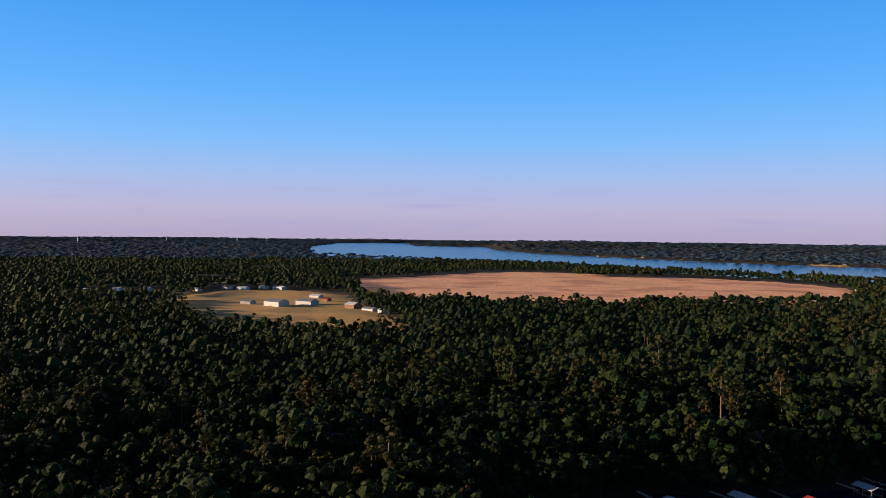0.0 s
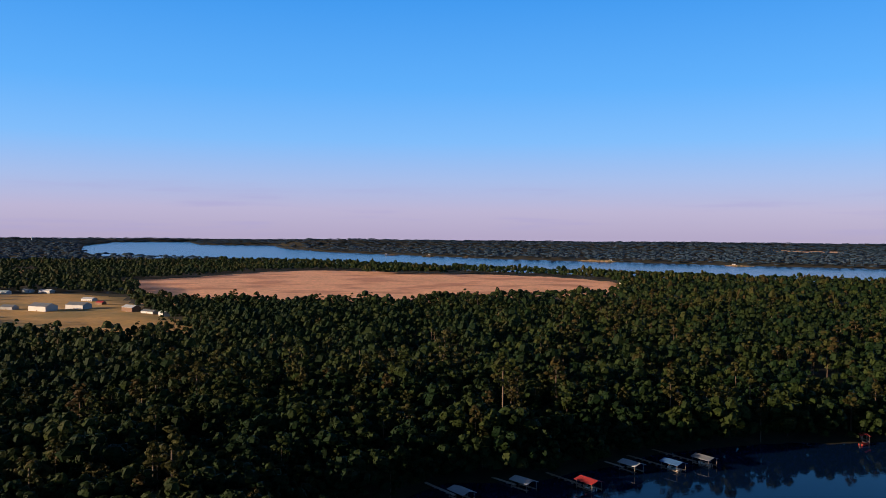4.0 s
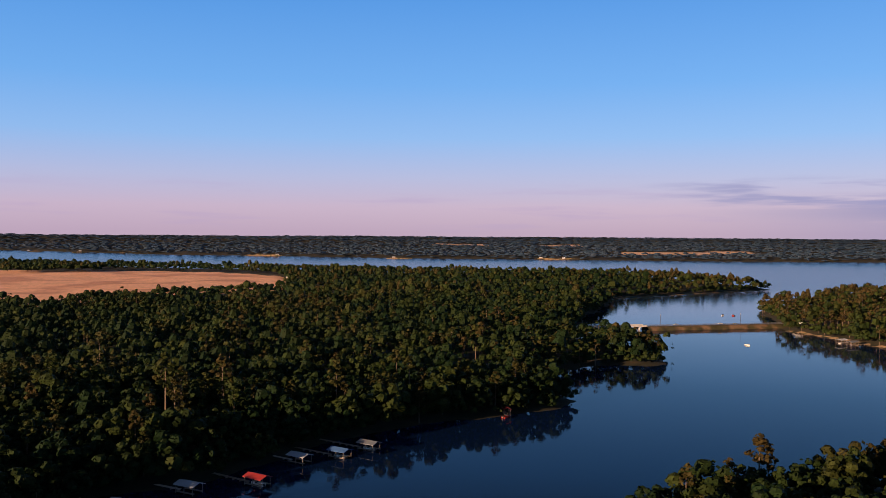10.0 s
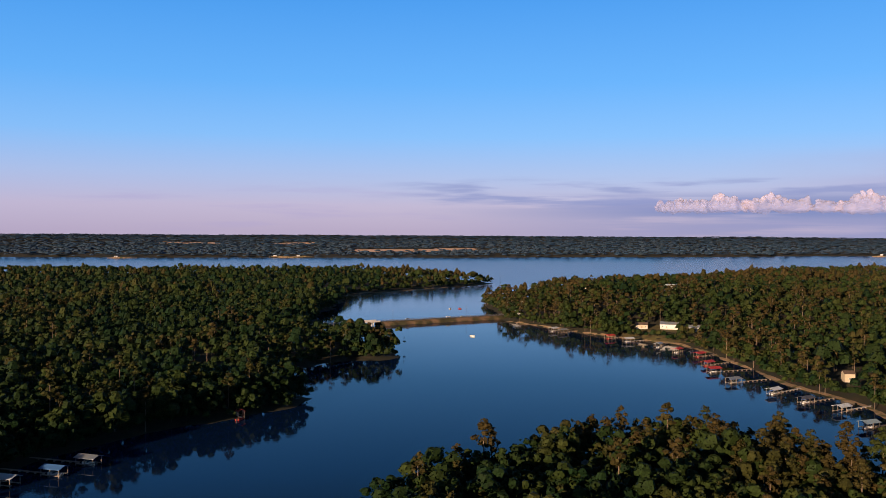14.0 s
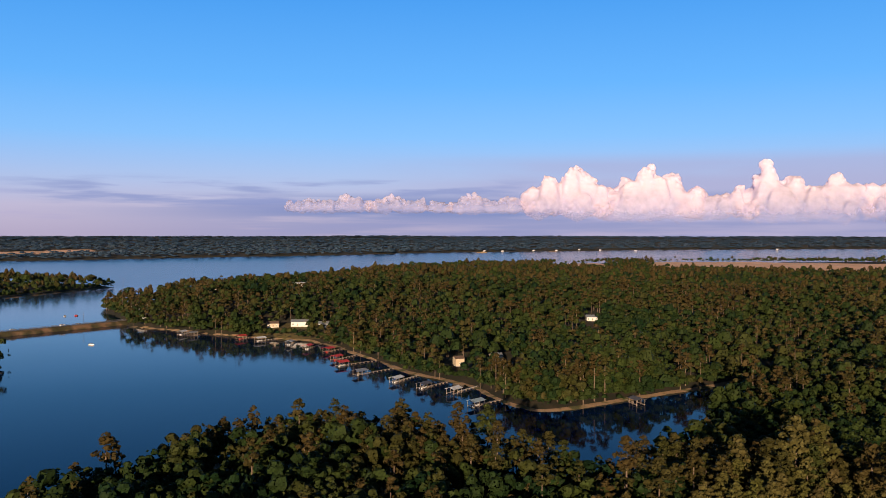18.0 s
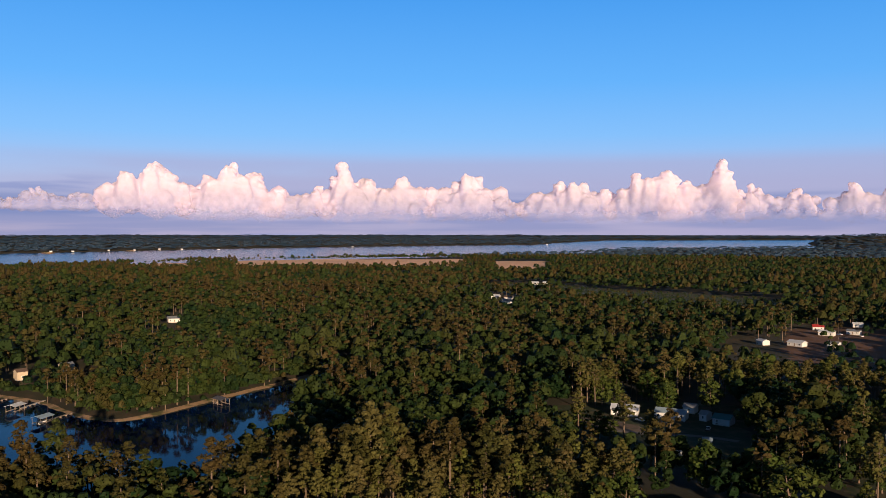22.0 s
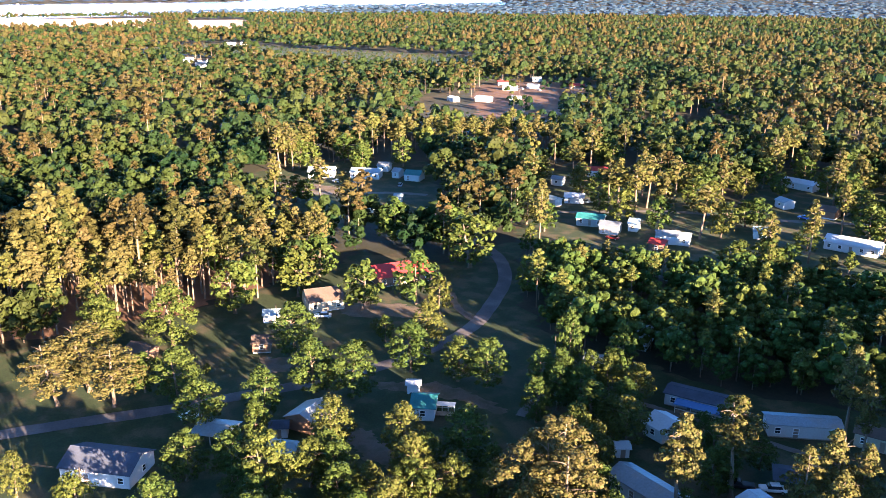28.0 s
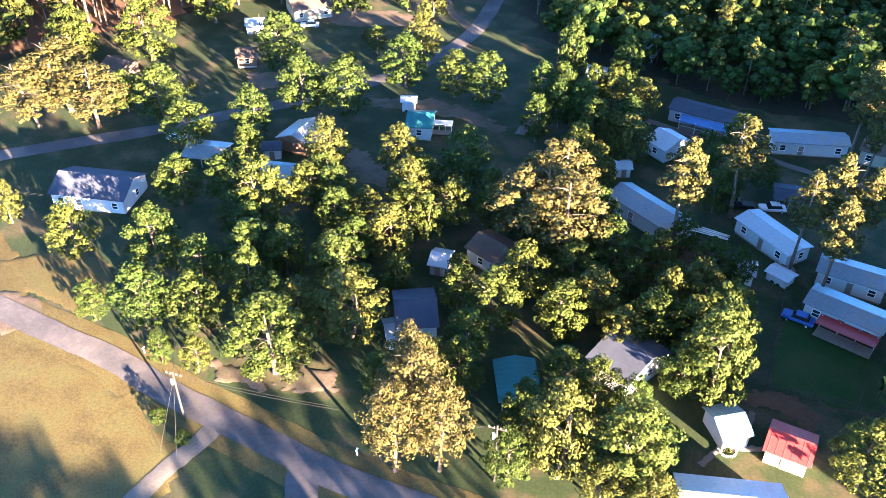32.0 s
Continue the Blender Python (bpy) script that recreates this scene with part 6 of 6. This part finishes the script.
def utility_trailer(x, y, turn, load):
    """A small open trailer: floor, side boards, wheels and drawbar, with what lies in it."""
    ob = empty("utility_trailer", pose(x, y, ground_z(x, y), 0, 0, turn), "small open utility trailer parked among yard clutter", "trailer")
    bm = bmesh.new()
    box(bm, -1.5, 1.5, -0.9, 0.9, 0.5, 0.58)
    part("floor", bm, M_WOOD, ob)
    for sy in (-1, 1):
        bm = bmesh.new()
        box(bm, -1.5, 1.5, sy * 0.88 - 0.03, sy * 0.88 + 0.03, 0.585, 1.0)
        part("side_board", bm, WALLS["grey"], ob)
        bm = bmesh.new()
        bmesh.ops.create_cone(bm, cap_ends=True, segments=14, radius1=0.32, radius2=0.32, depth=0.2, matrix=pose(0, sy * 1.03, 0.32, 90))
        part("wheel", bm, M_RUBBER, ob)
    bm = bmesh.new()
    bar(bm, (1.5, 0.6, 0.5), (2.7, 0, 0.45), 0.05)
    bar(bm, (1.5, -0.6, 0.5), (2.7, 0, 0.45), 0.05)
    part("drawbar", bm, M_METAL, ob)
    for k in range(load):
        bm = bmesh.new()
        w = 0.28 + 0.12 * (k % 3)
        box(bm, -1.2 + 0.6 * k, -1.2 + 0.6 * k + w, -0.6 + 0.3 * (k % 3), -0.6 + 0.3 * (k % 3) + w, 0.585, 0.85 + 0.15 * (k % 2))
        part("scrap", bm, (WALLS["white"], ROOFS["tin"], M_WOOD)[k % 3], ob)
    return ob


def lumber_rack(x, y, turn):
    """Long pale boards lying on trestles."""
    ob = empty("lumber_rack", pose(x, y, ground_z(x, y), 0, 0, turn), "pale boards stacked loosely on wooden trestles", "lumber")
    for sx in (-2.2, 0, 2.2):
        bm = bmesh.new()
        box(bm, sx - 0.06, sx + 0.06, -0.8, 0.8, 0.6, 0.72)
        for sy in (-0.7, 0.7):
            box(bm, sx - 0.05, sx + 0.05, sy - 0.05, sy + 0.05, -0.2, 0.6)
        part("trestle", bm, M_WOOD, ob)
    for k in range(7):
        bm = bmesh.new()
        box(bm, -3.2, 3.0, -0.1, 0.1, 0, 0.05)
        b = part("board", bm, WALLS["tan"] if k % 2 else M_TRIM, ob)
        b.matrix_basis = pose(0.2 * (k % 3), -0.75 + 0.25 * k, 0.73, 0, 0, (k * 37) % 7 - 3)
    return ob


def mailbox(x, y, turn):
    ob = empty("mailbox", pose(x, y, ground_z(x, y), 0, 0, turn), "white mailbox on a short post beside the road", "mailbox", "mailboxes")
    bm = bmesh.new()
    box(bm, -0.05, 0.05, -0.05, 0.05, -0.3, 1.0)
    part("post", bm, M_TRIM, ob)
    bm = bmesh.new()
    bmesh.ops.create_cone(bm, cap_ends=True, segments=12, radius1=0.13, radius2=0.13, depth=0.5, matrix=pose(0, 0, 1.14, 90))
    part("box", bm, M_TRIM, ob)
    return ob


def flagpole(x, y, h):
    ob = empty("flagpole", pose(x, y, ground_z(x, y)), "short white pole with a small pale flag under pines", "flagpole")
    bm = bmesh.new()
    bar(bm, (0, 0, -0.3), (0, 0, h), 0.04)
    part("pole", bm, M_TRIM, ob)
    v = np.array([[0.05 + 0.11 * i, 0.05 * math.sin(i * 1.1), h - 0.1 - 0.7 * j] for j in range(2) for i in range(9)])
    part("flag", mesh_of("flag", v, [(i, i + 1, i + 10, i + 9) for i in range(8)], M_TRIM, smooth=True), None, ob)
    return ob


def planter(x, y, r):
    """A ring of edging stones round a small flower bed."""
    ob = empty("flower_bed", pose(x, y, ground_z(x, y) + 0.14), "round flower bed ringed with pale stones on a lawn", "flower bed")
    for k in range(14):
        a = k * 2 * math.pi / 14
        bm = bmesh.new()
        box(bm, r - 0.12, r + 0.12, -0.17, 0.17, -0.08, 0.16 + 0.03 * (k % 2))
        part("stone", bm, M_CONCRETE, ob).matrix_basis = pose(0, 0, 0, 0, 0, math.degrees(a))
    q = sprays(160, 0.12, np.random.RandomState(4), r * 0.8, 0.35, 0.25, 14)
    part("plants", mesh_of("plants", q.reshape(-1, 3), np.arange(len(q) * 4).reshape(-1, 4), M_TREE, {"tint": np.full(len(q) * 4, 0.2)}), None, ob)
    return ob


utility_trailer(62.5, -117.8, -30, 4)
utility_trailer(96.5, -135.0, 20, 3)
lumber_rack(75.8, -115.5, 25)
mailbox(70.6, -42.9, 35)
mailbox(103.5, -27.9, 35)
flagpole(65.6, -52.5, 2.6)
planter(43.9, -80.8, 1.1)
for x, y in ((87.6, -25.1), (83.7, -25.8)):
    wire((88.7, -27.7, ground_z(88.7, -27.7) + 8.0), (x - 2.0, y + 2.0, ground_z(x, y)), 0.0)

# ---- cumulus clouds far over the horizon ----
def cloud_mat(name, dense):
    m = bpy.data.materials.new(name)
    m.use_nodes = True
    n, l = m.node_tree.nodes, m.node_tree.links
    b = n["Principled BSDF"]
    b.inputs["Base Color"].default_value = (0.93, 0.84, 0.95, 1)
    b.inputs["Roughness"].default_value = 1.0
    b.inputs["Specular IOR Level"].default_value = 0.0
    co = n.new("ShaderNodeTexCoord")
    no = n.new("ShaderNodeTexNoise")
    no.inputs["Scale"].default_value = 0.02
    no.inputs["Detail"].default_value = 6
    l.new(co.outputs["Object"], no.inputs["Vector"])
    bp = n.new("ShaderNodeBump")
    bp.inputs["Strength"].default_value = 0.35
    bp.inputs["Distance"].default_value = 20
    l.new(no.outputs[0], bp.inputs["Height"])
    l.new(bp.outputs[0], b.inputs["Normal"])
    sep = n.new("ShaderNodeSeparateXYZ")
    l.new(co.outputs["Object"], sep.inputs[0])
    add = n.new("ShaderNodeMath")
    add.operation = "MULTIPLY_ADD"
    add.inputs[1].default_value = 110
    l.new(no.outputs[0], add.inputs[0])
    l.new(sep.outputs["Z"], add.inputs[2])
    mr = n.new("ShaderNodeMapRange")
    mr.inputs[1].default_value, mr.inputs[2].default_value = 190, 390
    mr.inputs[4].default_value = dense
    l.new(add.outputs[0], mr.inputs[0])
    thin = n.new("ShaderNodeBsdfTranslucent")
    thin.inputs["Color"].default_value = (0.93, 0.84, 0.95, 1)
    soft = n.new("ShaderNodeMixShader")
    soft.inputs[0].default_value = 0.6
    l.new(b.outputs[0], soft.inputs[1])
    l.new(thin.outputs[0], soft.inputs[2])
    tr = n.new("ShaderNodeBsdfTransparent")
    mx = n.new("ShaderNodeMixShader")
    l.new(mr.outputs[0], mx.inputs[0])
    l.new(tr.outputs[0], mx.inputs[1])
    l.new(soft.outputs[0], mx.inputs[2])
    l.new(mx.outputs[0], n["Material Output"].inputs["Surface"])
    return m


M_CLOUD = cloud_mat("cloud", 0.93)
M_WISP = cloud_mat("thin_cloud", 0.5)
bm = bmesh.new()
bmesh.ops.create_icosphere(bm, subdivisions=1, radius=1)
bm.verts.index_update()
BALL_V = np.array([v.co[:] for v in bm.verts])
BALL_F = np.array([[v.index for v in f.verts] for f in bm.faces])
bm.free()


def cumulus(a0, a1, e_top, e_base, seed, lumps=34, R=4650.0, material=None):
    """A heaped cloud between two bearings: large billows piled on a flat base, each beset with smaller ones, melted into one body."""
    rs = np.random.RandomState(seed)
    vs, fs = [], []
    w = radians(a1 - a0) * R
    zt, zb = EYE + R * math.tan(radians(e_top + 0.45)), EYE + R * math.tan(radians(e_base))
    high = zt - zb
    peaks = [rs.uniform(0.2, 0.45), rs.uniform(0.55, 0.8)]
    small = rs.randint(0, 2)

    def billow(t, dz, z, r):
        a = radians(a0) + t * w / R
        d = R + dz
        vs.append(BALL_V * r * np.array([1.1, 1.1, 0.95]) + np.array([math.sin(a) * d, math.cos(a) * d, z]))
        fs.append(BALL_F + len(fs) * len(BALL_V))
    for k in range(lumps):
        t = rs.uniform(0.04, 0.96)
        cap = max(1 - abs(t - p) * (1.5 if i != small else 2.4) - (0.18 if i == small else 0) for i, p in enumerate(peaks))
        cap = max(cap, 0.5) * min(1, 6 * t + 0.25, 6 * (1 - t) + 0.25)
        s = rs.uniform(0, 1)
        r = high * rs.uniform(0.11, 0.19) * (1.2 - 0.5 * s)
        z = zb + max(high * cap - r, 0) * s
        dz = rs.uniform(-50, 50)
        billow(t, dz, z, r)
        for share, grow in ((0.86, 1.25), (0.72, 1.5), (0.56, 1.75), (0.4, 1.9), (0.22, 1.9)):  # the column that carries a high billow
            if z - zb > r:
                billow(t + (0.5 - t) * 0.05, dz, zb + (z - zb) * share, r * grow)
        for _ in range(14):
            u = rs.normal(size=3)
            u /= np.linalg.norm(u)
            if u[2] < -0.4:
                continue
            billow(t + u[0] * r / w, dz - abs(u[1]) * r, z + u[2] * r * 0.9, r * rs.uniform(0.18, 0.42))
    for k in range(int(lumps * 1.2)):
        r = high * rs.uniform(0.10, 0.18)
        billow(rs.uniform(0.02, 0.98), rs.uniform(-40, 40), zb + rs.uniform(0, 0.42) * high, r)
    me = mesh_of("cloud", np.concatenate(vs), np.concatenate(fs), material or M_CLOUD)
    ob = new("cloud", me)
    melt = ob.modifiers.new("melt", "REMESH")
    melt.mode, melt.voxel_size, melt.use_smooth_shade = "VOXEL", 7.0, True
    return tagged(ob, "heaped white cumulus cloud lit pink by low sun", "cloud", "cumulus clouds", "structure")


for k, c in enumerate([(83.8, 89.5, 4.3, 1.5, 26), (88.8, 95.1, 4.4, 1.3, 30), (93.8, 98.5, 3.2, 1.2, 22), (97.5, 105.0, 4.4, 0.9, 40), (104.8, 111.0, 4.0, 1.2, 30), (110.8, 117.3, 3.6, 1.1, 28),
                       (116.6, 121.6, 4.1, 1.1, 28), (120.5, 124.8, 4.4, 1.1, 30), (124.4, 129.6, 3.0, 1.1, 22), (129.6, 136.5, 3.1, 0.9, 26), (136.0, 141.3, 3.6, 0.9, 26), (140.2, 146.5, 4.3, 0.9, 34), (144.5, 151.0, 4.7, 1.0, 34), (150.0, 158.5, 4.7, 1.0, 34)]):
    cumulus(*c[:4], 40 + k, int(c[4] * 1.35))
for k, (a0, a1, top) in enumerate([(67.8, 73.7, 2.3), (73.2, 79.1, 2.3), (78.6, 84.5, 2.5)]):
    cumulus(a0, a1, top, 1.5, 80 + k, 80, material=M_WISP)

# ---- far landmarks ----
for x, y in [(-3112, 7273), (-2971, 9171), (-2108, 8743), (-1872, 9089)]:
    gx, gy, gz, k = (float(v) for v in bowl(np.array(float(x)), np.array(float(y)), np.array(8.0)))
    ob = empty("water_tower", pose(gx, gy, gz) @ Matrix.Diagonal((k, k, k, 1)), "white water tower above distant woods", "water tower", "water towers")
    bm = bmesh.new()
    bmesh.ops.create_uvsphere(bm, u_segments=16, v_segments=10, radius=9, matrix=Matrix.Translation((0, 0, 42)) @ Matrix.Diagonal((1, 1, 0.75, 1)))
    part("tank", bm, PAINTS["white"], ob)
    bm = bmesh.new()
    bmesh.ops.create_cone(bm, cap_ends=True, segments=12, radius1=4, radius2=3, depth=44, matrix=Matrix.Translation((0, 0, 18)))
    part("column", bm, PAINTS["white"], ob)
